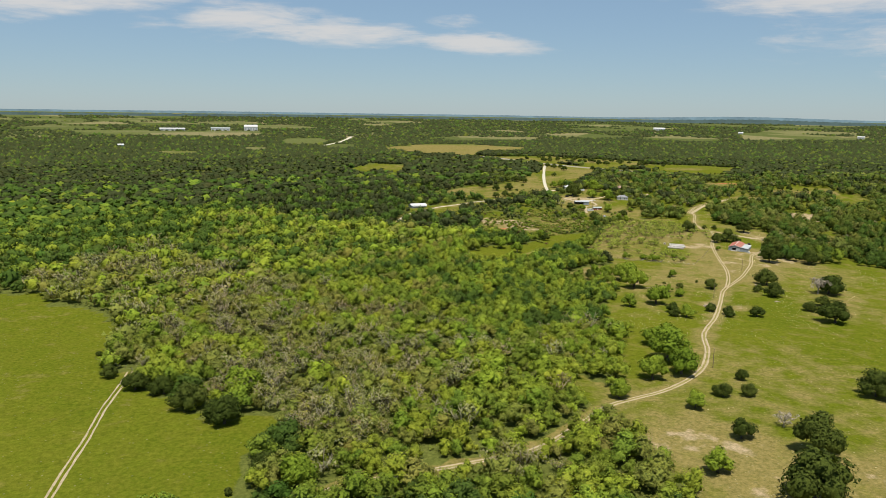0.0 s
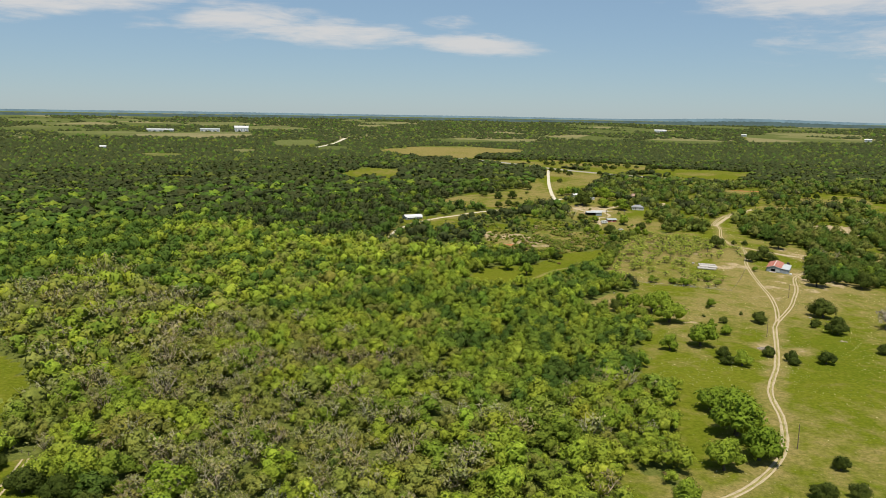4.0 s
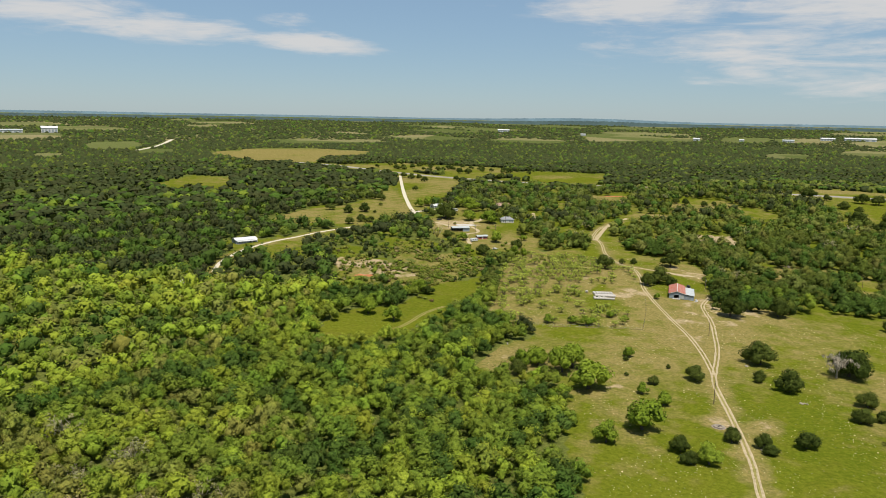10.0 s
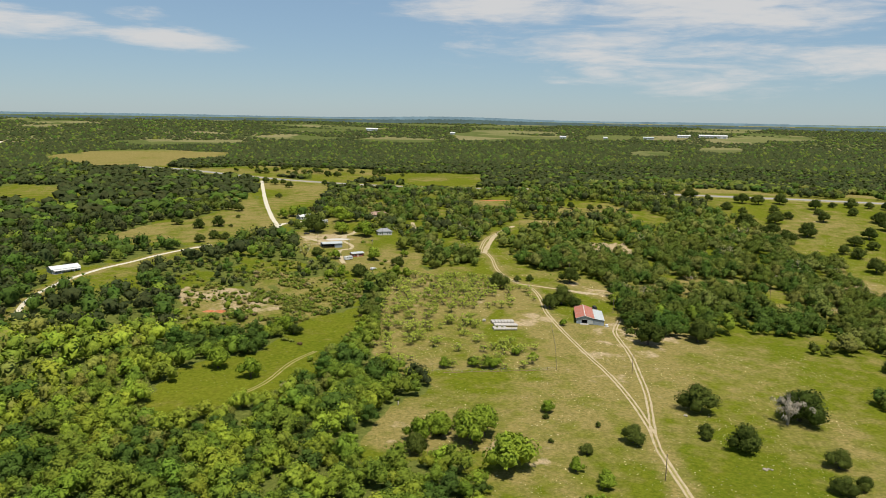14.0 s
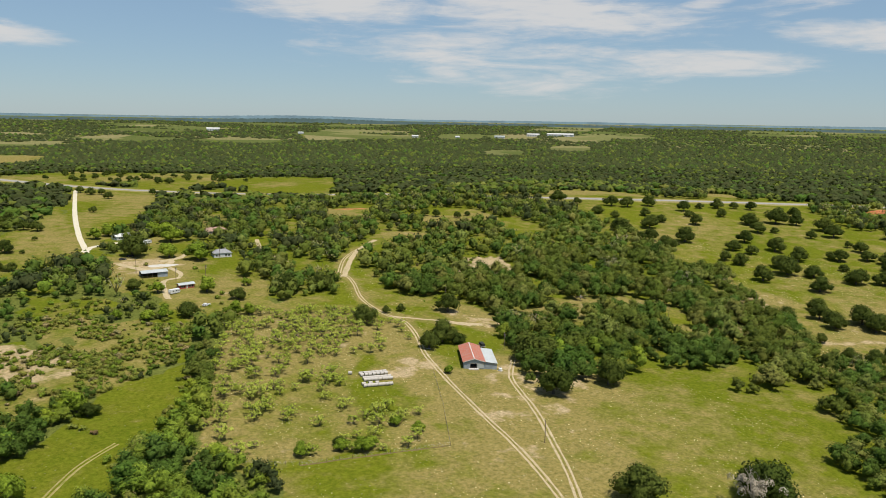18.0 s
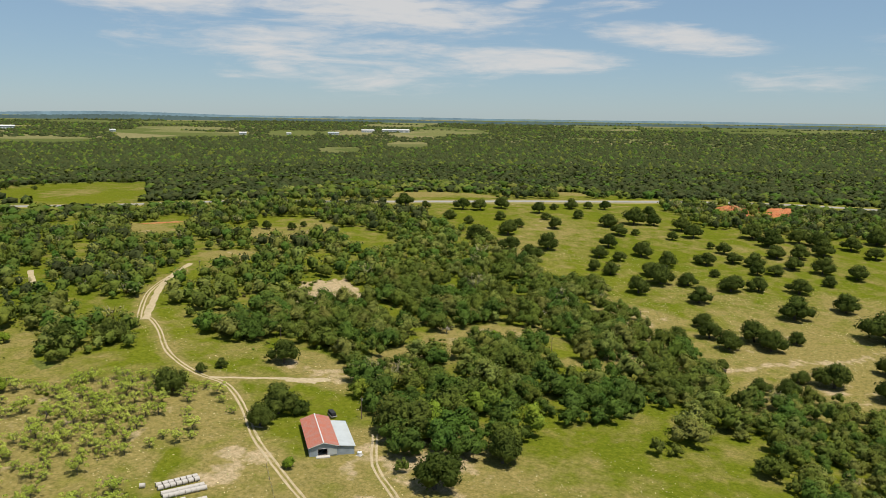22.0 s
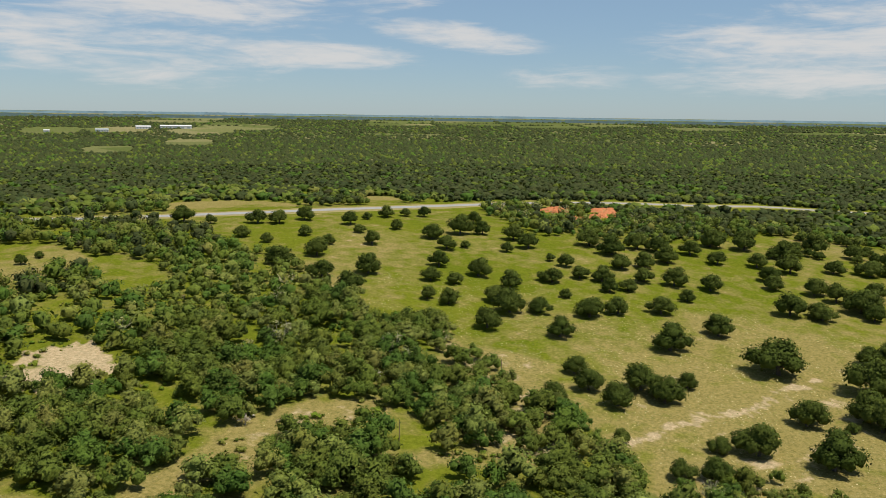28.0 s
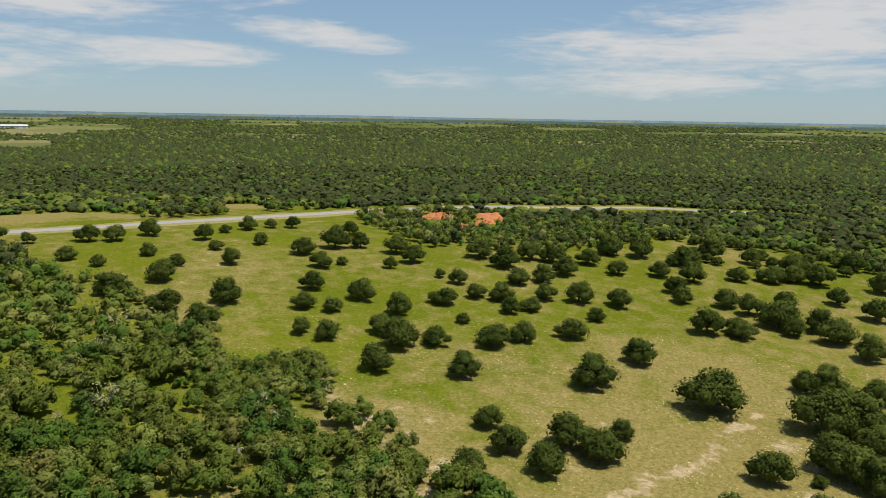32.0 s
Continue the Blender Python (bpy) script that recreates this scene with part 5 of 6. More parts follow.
PALE_STOCK = [tree_thing("orchard_tree", 700 + 7 * k, PALE_LEAF, BARK, 7, 1500, 0.066, 1.15, True, stout=0.45) for k in range(6)]
stand(PALE_STOCK, [p for p in spots(OPEN["orchard"], 6.6, 61, 0.95) if math.hypot(p[0] - 240, p[1] - 494) > 11 and orchard_share(p[0], p[1])],
      "small pale yellow-green orchard tree in thin leaf", "tree", "orchard trees", 62, 0.95)
retire(PALE_STOCK)
DEAD_STOCK = [tree_thing("dead_tree", 760 + 7 * k, PALE_TWIG, GREY_BARK, 7, 1900, 0.05, 1.4, True) for k in range(3)]
stand(DEAD_STOCK, [(265.2, 338.6, 8.0)], "pale grey dead tree with a dome of fine twigs", "tree", "dead trees", 64, 1.3)
stand(DEAD_STOCK, [(497, 512, 4.0), (503.5, 500.6, 4.0), (431.8, 533.7, 3.5), (470, 470, 3.2), (318, 478, 4.0), (99, 122, 4.5)],
      "pale grey dead tree with bare twigs", "tree", "dead trees", 63)
retire(DEAD_STOCK)


# ---- helpers for built things ----
def part(name, bm, material, parent=None, label="", smooth=False):
    me = bpy.data.meshes.new(name)
    bmesh.ops.recalc_face_normals(bm, faces=bm.faces)
    bm.to_mesh(me)
    bm.free()
    if smooth:
        me.polygons.foreach_set("use_smooth", np.ones(len(me.polygons), bool))
    me.materials.append(material)
    ob = new(name, me)
    if parent:
        ob.parent = parent
    return tagged(ob, label) if label else ob


def block(x0, y0, z0, x1, y1, z1, bm=None, bevel=0.0):
    bm = bm or bmesh.new()
    m = Matrix.Translation(((x0 + x1) / 2, (y0 + y1) / 2, (z0 + z1) / 2)) @ Matrix.Diagonal((abs(x1 - x0), abs(y1 - y0), abs(z1 - z0), 1))
    made = bmesh.ops.create_cube(bm, size=1, matrix=m)["verts"]
    if bevel:
        edges = list({e for v in made for e in v.link_edges})
        bmesh.ops.bevel(bm, geom=edges, offset=bevel, segments=2, affect="EDGES", profile=0.5)
    return bm


def slab(corners, thick, bm=None):
    """A sheet of that thickness under four or more corners."""
    bm = bm or bmesh.new()
    top = [bm.verts.new(c) for c in corners]
    low = [bm.verts.new((c[0], c[1], c[2] - thick)) for c in corners]
    bm.faces.new(top)
    bm.faces.new(low[::-1])
    n = len(corners)
    for i in range(n):
        bm.faces.new((top[i], low[i], low[(i + 1) % n], top[(i + 1) % n]))
    return bm


def rod(a, b, r0, r1=None, sides=8, bm=None):
    bm = bm or bmesh.new()
    a, b = Vector(a), Vector(b)
    m = Matrix.Translation((a + b) / 2) @ (b - a).to_track_quat("Z", "Y").to_matrix().to_4x4()
    bmesh.ops.create_cone(bm, cap_ends=True, segments=sides, radius1=r0, radius2=r0 if r1 is None else r1, depth=(b - a).length, matrix=m)
    return bm


def ribbed(p0, along, down, ribs, rise=0.05, thick=0.04):
    """A corrugated roof sheet: from corner p0 along the eaves and down the slope, with standing ribs."""
    bm = bmesh.new()
    p0, along, down = Vector(p0), Vector(along), Vector(down)
    up = along.cross(down).normalized()
    if up.z < 0:
        up = -up
    line = []
    for k in range(ribs):
        for u, h in ((0.0, 0.0), (0.32, 0.0), (0.42, rise), (0.58, rise), (0.68, 0.0)):
            line.append(p0 + along * ((k + u) / ribs) + up * h)
    line.append(p0 + along)
    rows = [[bm.verts.new(q + off) for q in line] for off in (Vector(), down, down - up * thick, -up * thick)]
    for a, b in zip(rows, rows[1:] + rows[:1]):
        for i in range(len(line) - 1):
            bm.faces.new((a[i], a[i + 1], b[i + 1], b[i]))
    return bm


def at_place(name, x, y, turn, label, category, group="", sink=0.0):
    """An Empty on the ground that holds a thing's parts."""
    root = new(name)
    root.matrix_world = pose(x, y, float(height(x, y)) - sink, 0, 0, turn)
    return tagged(root, label, category, group)


def rust_roof():
    m, tree, b = shader("rusty_red_sheet", 0.6, 0.1)
    where = placed(tree, "Object")
    c = mixed(tree, spread(tree, speckle(tree, 0.5, 4.0, where), 0.4, 0.62), (0.38, 0.115, 0.068), (0.33, 0.15, 0.11))
    c = mixed(tree, spread(tree, speckle(tree, 2.2, 5.0, where, 0.7), 0.55, 0.68, 0.0, 0.65), c, (0.42, 0.28, 0.23))
    c = mixed(tree, spread(tree, speckle(tree, 5.0, 3.0, where), 0.58, 0.7, 0.0, 0.6), c, (0.27, 0.09, 0.06))
    tree.links.new(c, b.inputs["Base Color"])
    return m


RED_ROOF = rust_roof()
PALE_ROOF = plain("pale_sheet_metal", (0.44, 0.46, 0.45), 0.55, 0.15, 0.12, 0.4)
WHITE_ROOF = plain("white_roof", (0.58, 0.57, 0.55), 0.6, 0.0, 0.12, 0.5)
GREY_WALL = plain("grey_blue_sheet_wall", (0.3, 0.34, 0.37), 0.7, 0.1, 0.2, 0.6)
WHITE_WALL = plain("white_siding", (0.58, 0.57, 0.54), 0.75, 0.0, 0.12, 0.7)
GREY_SHINGLE = plain("grey_shingles", (0.26, 0.26, 0.26), 0.9, 0.0, 0.25, 1.2, 0.3)
BROWN_SHINGLE = plain("brown_shingles", (0.34, 0.22, 0.16), 0.9, 0.0, 0.25, 1.2, 0.3)
RED_WALL = plain("barn_red_boards", (0.34, 0.06, 0.045), 0.85, 0.0, 0.3, 1.0)
# near-black: dark paint and char, also the sheets that paint shade indoors
DARK = plain("dark_shade_and_paint", (0.03, 0.03, 0.03), 0.95, 0.0, 0.2)
GLASS = plain("window_glass", (0.03, 0.035, 0.04), 0.12, 0.0, 0.1)
TRIM = plain("white_trim", (0.56, 0.54, 0.5), 0.7, 0.0, 0.1)
POLE_WOOD = plain("pole_wood", (0.17, 0.12, 0.085), 0.95, 0.0, 0.35, 1.5, 0.4)
WEATHERED = plain("weathered_boards", (0.32, 0.29, 0.25), 0.95, 0.0, 0.3, 1.5, 0.3)
STEEL = plain("galvanised_steel", (0.45, 0.46, 0.46), 0.45, 0.7, 0.15)
RUBBER = plain("tyre_rubber", (0.025, 0.025, 0.025), 0.9, 0.0, 0.2)
WHITE_PAINT = plain("white_paint", (0.62, 0.62, 0.6), 0.35, 0.0, 0.08)
RUSTY = plain("rusty_iron", (0.3, 0.1, 0.05), 0.9, 0.3, 0.4, 2.0, 0.3)
STONE = plain("pale_stone", (0.34, 0.29, 0.22), 0.95, 0.0, 0.3, 2.0, 0.4)
ASH = plain("ash_and_soil", (0.3, 0.24, 0.19), 0.98, 0.0, 0.4, 0.9)
CONCRETE = plain("pale_concrete", (0.46, 0.43, 0.38), 0.9, 0.0, 0.15, 0.3)
NET_WRAP = plain("white_net_wrap", (0.46, 0.42, 0.37), 0.8, 0.0, 0.18, 1.2, 0.2)
STRAW_END = plain("straw_bale_end", (0.42, 0.36, 0.25), 0.95, 0.0, 0.35, 4.0, 0.4)


# ---- the barn ----
def build_barn():
    barn = at_place("barn", 282.5, 484.3, math.degrees(math.atan2(-0.62, 0.785)), "grey metal barn with a rusty red roof and a pale lean-to", "barn", sink=0.9)
    W, D, L, E, R, F = 9.6, 25.5, 5.7, 4.1, 5.6, 3.3      # hall, depth, lean-to, eaves, ridge, low eaves
    t = 0.16
    front = slab([(0, 0, 0), (2.9, 0, 0), (2.9, 0, 3.3), (6.1, 0, 3.3), (6.1, 0, 0), (W, 0, 0), (W, 0, E), (W / 2, 0, R), (0, 0, E)], 0)
    bmesh.ops.delete(front, geom=list(front.faces), context="FACES")
    for v in list(front.verts):
        front.verts.remove(v)
    for quad in (((0, 0), (2.9, 0), (2.9, E), (0, E)), ((6.1, 0), (W, 0), (W, E), (6.1, E)), ((2.9, 3.3), (6.1, 3.3), (6.1, E), (2.9, E)), ((0, E), (W, E), (W / 2, R))):
        near = [front.verts.new((a, 0, b)) for a, b in quad]
        back = [front.verts.new((a, t, b)) for a, b in quad]
        front.faces.new(near)
        front.faces.new(back[::-1])
        for i in range(len(quad)):
            front.faces.new((near[i], back[i], back[(i + 1) % len(quad)], near[(i + 1) % len(quad)]))
    part("front_wall", front, GREY_WALL, barn)
    for k in range(13):
        if not 2.6 < 0.4 + k * 0.74 < 6.3:
            part("wall_rib", block(0.38 + k * 0.74, -0.04, 0.05, 0.46 + k * 0.74, 0.0, E - 0.05), GREY_WALL, barn)
    part("side_wall", block(0, t, 0, t, D, E), GREY_WALL, barn)
    part("side_wall", block(W - t, t, 0, W, D, E), GREY_WALL, barn)
    back = block(t, D - t, 0, W - t, D, E)
    gable = [back.verts.new(p) for p in ((0, D, E), (W, D, E), (W / 2, D, R), (0, D - t, E), (W, D - t, E), (W / 2, D - t, R))]
    back.faces.new(gable[:3])
    back.faces.new(gable[3:])
    part("back_wall", back, GREY_WALL, barn)
    # near-black sheet on the closed wall paints the shade of an open bay
    part("side_opening", block(-0.03, 3.0, 0.4, -0.005, 20.0, 3.0), DARK, barn, "dark sheet that paints the shade of an open side bay")
    for k in range(6):
        part("side_post", block(-0.14, 3.0 + 3.4 * k - 0.1, 0, -0.035, 3.0 + 3.4 * k + 0.1, 3.2), POLE_WOOD, barn)
    part("floor", block(t, t, 0.2, W - t, D - t, 0.93), ASH, barn)
    over, slope = 0.45, (R - E) / (W / 2)
    for side in (-1, 1):
        top = (W / 2 + side * 0.05, -over, R + 0.1)
        part("roof_slope", ribbed(top, (0, D + 2 * over, 0), (side * (W / 2 + over), 0, -(W / 2 + over) * slope), 34), RED_ROOF, barn,
             "rusty red corrugated sheet")
    part("ridge_cap", slab([(W / 2 - 0.2, -over - 0.05, R + 0.12), (W / 2, -over - 0.05, R + 0.2), (W / 2 + 0.2, -over - 0.05, R + 0.1),
                            (W / 2 + 0.2, D + over, R + 0.12), (W / 2, D + over, R + 0.2), (W / 2 - 0.2, D + over, R + 0.1)], 0.05), WHITE_ROOF, barn, "white ridge cap")
    part("fascia", slab([(-0.45, -over - 0.02, E - 0.02), (W / 2, -over - 0.02, R + 0.05), (W / 2, -over - 0.1, R + 0.05), (-0.45, -over - 0.1, E - 0.02)], 0.2), TRIM, barn)
    part("fascia", slab([(W / 2, -over - 0.02, R + 0.05), (W + 0.45, -over - 0.02, E - 0.02), (W + 0.45, -over - 0.1, E - 0.02), (W / 2, -over - 0.1, R + 0.05)], 0.2), TRIM, barn)
    part("lean_to_front", block(W, 0.4, 0, W + L, 0.4 + t, F - 0.02), GREY_WALL, barn)
    part("lean_to_side", block(W + L - t, 0.56, 0, W + L, D - 3.5, F - 0.15), GREY_WALL, barn)
    part("lean_to_back", block(W, D - 3.5, 0, W + L, D - 3.5 + t, F - 0.1), GREY_WALL, barn)
    for k in range(8):
        part("wall_rib", block(W + 0.38 + k * 0.7, 0.36, 0.05, W + 0.46 + k * 0.7, 0.4, F - 0.1), GREY_WALL, barn)
    part("lean_to_roof", ribbed((W - 0.1, 0.0, E - 0.1), (0, D - 3.0, 0), (L + 0.5, 0, F - E - 0.05), 26, 0.04), PALE_ROOF, barn, "pale galvanised sheet")
    for a, b in ((2.82, 2.92), (6.08, 6.18)):
        part("door_jamb", block(a, -0.05, 0, b, 0.0, 3.35), TRIM, barn)
    part("door_head", block(2.82, -0.06, 3.3, 6.18, 0.0, 3.42), TRIM, barn)
    # added dark sheet behind the doorway, painting the shade of the hall
    part("inner_dark", block(2.4, 3.0, 0.94, 6.6, 3.1, 3.9), DARK, barn)
    part("sill_slab", block(2.2, -1.6, 0.6, 6.8, 0.0, 0.98), CONCRETE, barn, "worn concrete apron")
    part("door_leaf", block(6.3, -0.14, 0.95, 9.3, -0.07, 3.3), PALE_ROOF, barn, "sliding sheet-metal door leaf")


build_barn()


def build_tank():
    x, y = 295.2, 473.2
    tank = at_place("water_tank", x, y, 10, "small white water tank beside the barn wall", "tank")
    part("drum", rod((0, 0, 0.1), (0, 0, 1.15), 0.85, 0.85, 20), WHITE_PAINT, tank)
    part("dome", rod((0, 0, 1.15), (0, 0, 1.45), 0.85, 0.3, 20), WHITE_PAINT, tank)
    part("lid", rod((0, 0, 1.45), (0, 0, 1.55), 0.25, 0.22, 14), DARK, tank)
    part("base_slab", block(-1, -1, 0, 1, 1, 0.1), CONCRETE, tank)


build_tank()


def wheel(parent, x, y, r=0.36, name="wheel", z=None):
    z = r if z is None else z
    w = part(name, rod((x, y - 0.11, z), (x, y + 0.11, z), r, r, 16), RUBBER, parent)
    part("rim", rod((x, y - 0.12, z), (x, y + 0.12, z), r * 0.6, r * 0.6, 12), STEEL, w)
    return w


def shell(profile, half, inset=0.12):
    """A vehicle body: a side outline swept across, drawn in a little at the sides of the top."""
    bm = bmesh.new()
    rings = []
    for y, k in ((-half, 1.0), (-half * 0.86, 0.0), (half * 0.86, 0.0), (half, 1.0)):
        rings.append([bm.verts.new((x, y, z - k * inset * (0.4 if z > 0.9 else 0.1))) for x, z in profile])
    n = len(profile)
    for a, b in zip(rings, rings[1:]):
        for i in range(n):
            bm.faces.new((a[i], a[(i + 1) % n], b[(i + 1) % n], b[i]))
    bm.faces.new(rings[0][::-1])
    bm.faces.new(rings[-1])
    return bm


def build_car(x, y, turn, label, paint=None):
    car = at_place("car", x, y, turn, label, "car", "parked vehicles")
    paint = paint or WHITE_PAINT
    part("body", shell([(-2.3, 0.32), (2.3, 0.32), (2.36, 0.62), (2.2, 0.86), (1.0, 0.98), (-2.1, 1.02), (-2.32, 0.8)], 0.9), paint, car)
    part("cabin", shell([(-2.0, 1.0), (1.0, 0.96), (0.35, 1.46), (-1.6, 1.5)], 0.78, 0.3), paint, car)
    part("windscreen", slab([(0.98, -0.62, 1.02), (0.98, 0.62, 1.02), (0.42, 0.54, 1.45), (0.42, -0.54, 1.45)], 0.03), GLASS, car)
    part("rear_window", slab([(-2.02, 0.6, 1.04), (-2.02, -0.6, 1.04), (-1.66, -0.52, 1.48), (-1.66, 0.52, 1.48)], 0.03), GLASS, car)
    for side in (-1, 1):
        part("side_window", block(-1.4, side * 0.74, 1.05, 0.4, side * 0.8, 1.38), GLASS, car)
        part("headlight", block(2.3, side * 0.6 - 0.14, 0.66, 2.36, side * 0.6 + 0.14, 0.8), TRIM, car)
        part("tail_light", block(-2.36, side * 0.65 - 0.12, 0.74, -2.3, side * 0.65 + 0.12, 0.9), RED_WALL, car)
        for wx in (-1.4, 1.45):
            wheel(car, wx, side * 0.8, 0.34)


build_car(228.1, 632.4, 18, "white car parked on grass below the farmyard")
build_car(236, 764, -8, "dark car parked under farmyard trees", DARK)
build_car(228.5, 757, -5, "dark pickup parked under farmyard trees", DARK)
build_car(268, 783, 30, "white car parked between farmyard trees")


def build_trailer(x, y, turn, label, length=6.0, cargo=None, group="trailers"):
    tr = at_place("trailer", x, y, turn, label, "trailer", group)
    part("bed", block(-length / 2, -1.05, 0.62, length / 2, 1.05, 0.78, None, 0.02), WEATHERED, tr)
    part("drawbar", rod((length / 2, 0, 0.62), (length / 2 + 1.4, 0, 0.5), 0.06), STEEL, tr)
    for side in (-1, 1):
        part("side_rail", block(-length / 2, side * 1.05 - 0.03, 0.78, length / 2, side * 1.05 + 0.03, 1.1), STEEL, tr)
        wheel(tr, -0.3, side * 1.15, 0.36)
        wheel(tr, 0.6, side * 1.15, 0.36)
    if cargo:
        part("load", block(-length / 2 + 0.4, -0.9, 0.78, length / 2 - 0.6, 0.9, 2.2, None, 0.15), cargo, tr)


build_trailer(312.5, 502.5, 62, "flat farm trailer with dark load behind the barn", 5.2, DARK)


def build_camper(x, y, turn, label):
    c = at_place("camper", x, y, turn, label, "camper", "campers")
    part("shell", shell([(-3.2, 0.5), (3.0, 0.5), (3.3, 1.6), (2.9, 2.7), (-3.0, 2.8), (-3.3, 1.5)], 1.15, 0.2), WHITE_PAINT, c)
    for side in (-1, 1):
        for wx in (-1.8, 0.2, 1.9):
            part("window", block(wx, side * 1.13, 1.5, wx + 0.9, side * 1.18, 2.1), GLASS, c)
        wheel(c, -0.2, side * 1.05, 0.36)
    part("door", block(1.2, -1.19, 0.6, 1.85, -1.15, 2.4), TRIM, c)


build_camper(-9, 589, 15, "white camper half hidden among the trees")
build_camper(4, 592, 8, "white camper half hidden among the trees")
build_camper(223.5, 663.5, 12, "white camper parked beside the red shed")
build_camper(262, 800, 20, "white camper under farmyard trees")


# ---- hay bales ----
def build_bales():
    bale = new("hay_bale")
    part("wrap", rod((0, -0.78, 0.76), (0, 0.78, 0.76), 0.76, 0.76, 18), NET_WRAP, bale)
    for side in (-1, 1):
        part("end_face", rod((0, side * 0.77, 0.76), (0, side * 0.8, 0.76), 0.66, 0.62, 18), STRAW_END, bale)
    rng = random.Random(71)
    rows = (((237.7, 502.6), (250.2, 498.6), 8), ((237.0, 500.7), (249.5, 496.8), 8), ((235.6, 497.2), (248.2, 492.6), 9), ((234.9, 495.3), (247.6, 490.6), 9),
            ((231.4, 491.9), (238.0, 489.6), 4), ((230.7, 489.8), (243.4, 485.2), 9), ((234.2, 505.6), (234.3, 505.5), 1))
    for a, b, n in rows:
        b, n = (a[0] + (b[0] - a[0]) * 0.84, a[1] + (b[1] - a[1]) * 0.84), max(1, round(n * 0.84))
        turn = math.degrees(math.atan2(b[1] - a[1], b[0] - a[0])) - 90
        for k in range(n):
            u = k / max(1, n - 1)
            x, y = a[0] + (b[0] - a[0]) * u, a[1] + (b[1] - a[1]) * u
            tagged(copy_thing(bale, pose(x + rng.uniform(-0.06, 0.06), y, float(height(x, y)) - 0.05, 0, rng.uniform(-20, 20) * 0, turn + rng.uniform(-3, 3))),
                   "round hay bale in white net wrap, in a row", "hay bale", "bales in the orchard")
    retire([bale])


build_bales()


# ---- houses and sheds ----
def window_part(house, x, y, z, w=1.0, h=1.2, turn=0):
    """A framed window on a wall that faces -y (turn 0) or along x (turn 1)."""
    if turn == 0:
        f = part("window", block(x - w / 2 - 0.08, y - 0.05, z - 0.08, x + w / 2 + 0.08, y, z + h + 0.08), TRIM, house)
        part("pane", block(x - w / 2, y - 0.07, z, x + w / 2, y - 0.05, z + h), GLASS, f)
    else:
        f = part("window", block(x, y - w / 2 - 0.08, z - 0.08, x + 0.05 * turn, y + w / 2 + 0.08, z + h + 0.08), TRIM, house)
        part("pane", block(x + 0.05 * turn, y - w / 2, z, x + 0.07 * turn, y + w / 2, z + h), GLASS, f)


def build_house(name, x, y, turn, w, d, eaves, ridge, wall, roof, label, hip=0.0, porch=0.0, chimney=False):
    house = at_place(name, x, y, turn, label, "house", sink=0.3)
    t = 0.2
    part("front_wall", block(0, 0, 0, w, t, eaves), wall, house)
    part("back_wall", block(0, d - t, 0, w, d, eaves), wall, house)
    for a in (0, w - t):
        g = block(a, t, 0, a + t, d - t, eaves)
        if not hip:
            v = [g.verts.new(p) for p in ((a, 0, eaves), (a, d, eaves), (a, d / 2, ridge), (a + t, 0, eaves), (a + t, d, eaves), (a + t, d / 2, ridge))]
            g.faces.new(v[:3])
            g.faces.new(v[3:][::-1])
        part("gable_wall", g, wall, house)
    o = 0.5
    drop = (ridge - eaves) / (d / 2) * o
    a, b = (-o, w + o) if not hip else (hip, w - hip)
    part("roof", slab([(-o, -o, eaves - drop + 0.1), (w + o, -o, eaves - drop + 0.1), (b, d / 2, ridge + 0.1), (a, d / 2, ridge + 0.1)], 0.12), roof, house)
    part("roof", slab([(w + o, d + o, eaves - drop + 0.1), (-o, d + o, eaves - drop + 0.1), (a, d / 2, ridge + 0.1), (b, d / 2, ridge + 0.1)], 0.12), roof, house)
    if hip:
        part("roof_hip", slab([(-o, -o, eaves - drop + 0.1), (hip, d / 2, ridge + 0.1), (-o, d + o, eaves - drop + 0.1)], 0.12), roof, house)
        part("roof_hip", slab([(w + o, -o, eaves - drop + 0.1), (w - hip, d / 2, ridge + 0.1), (w + o, d + o, eaves - drop + 0.1)], 0.12), roof, house)
    part("ridge_cap", block(a, d / 2 - 0.15, ridge + 0.08, b, d / 2 + 0.15, ridge + 0.16), roof, house)
    part("door", block(w * 0.45, -0.05, 0.3, w * 0.45 + 0.95, 0, 2.35), TRIM, house)
    for k in (0.15, 0.3, 0.68, 0.85):
        window_part(house, w * k, 0, 1.1)
    for k in (0.3, 0.7):
        window_part(house, 0, d * k, 1.1, turn=-1)
        window_part(house, w, d * k, 1.1, turn=1)
    if porch:
        part("porch_roof", slab([(0.4, -porch, eaves - 0.75), (w - 0.4, -porch, eaves - 0.75), (w - 0.4, -0.52, eaves - 0.3), (0.4, -0.52, eaves - 0.3)], 0.1), roof, house)
        part("porch_floor", block(0.4, -porch, 0.1, w - 0.4, -0.06, 0.42), WEATHERED, house)
        for k in range(5):
            px_ = 0.6 + (w - 1.3) * k / 4
            part("porch_post", block(px_, -porch + 0.1, 0.42, px_ + 0.13, -porch + 0.23, eaves - 0.8), TRIM, house)
    if chimney:
        part("chimney", block(w * 0.7, d * 0.55, ridge - 0.8, w * 0.7 + 0.7, d * 0.55 + 0.6, ridge + 0.8), STONE, house)
    return house


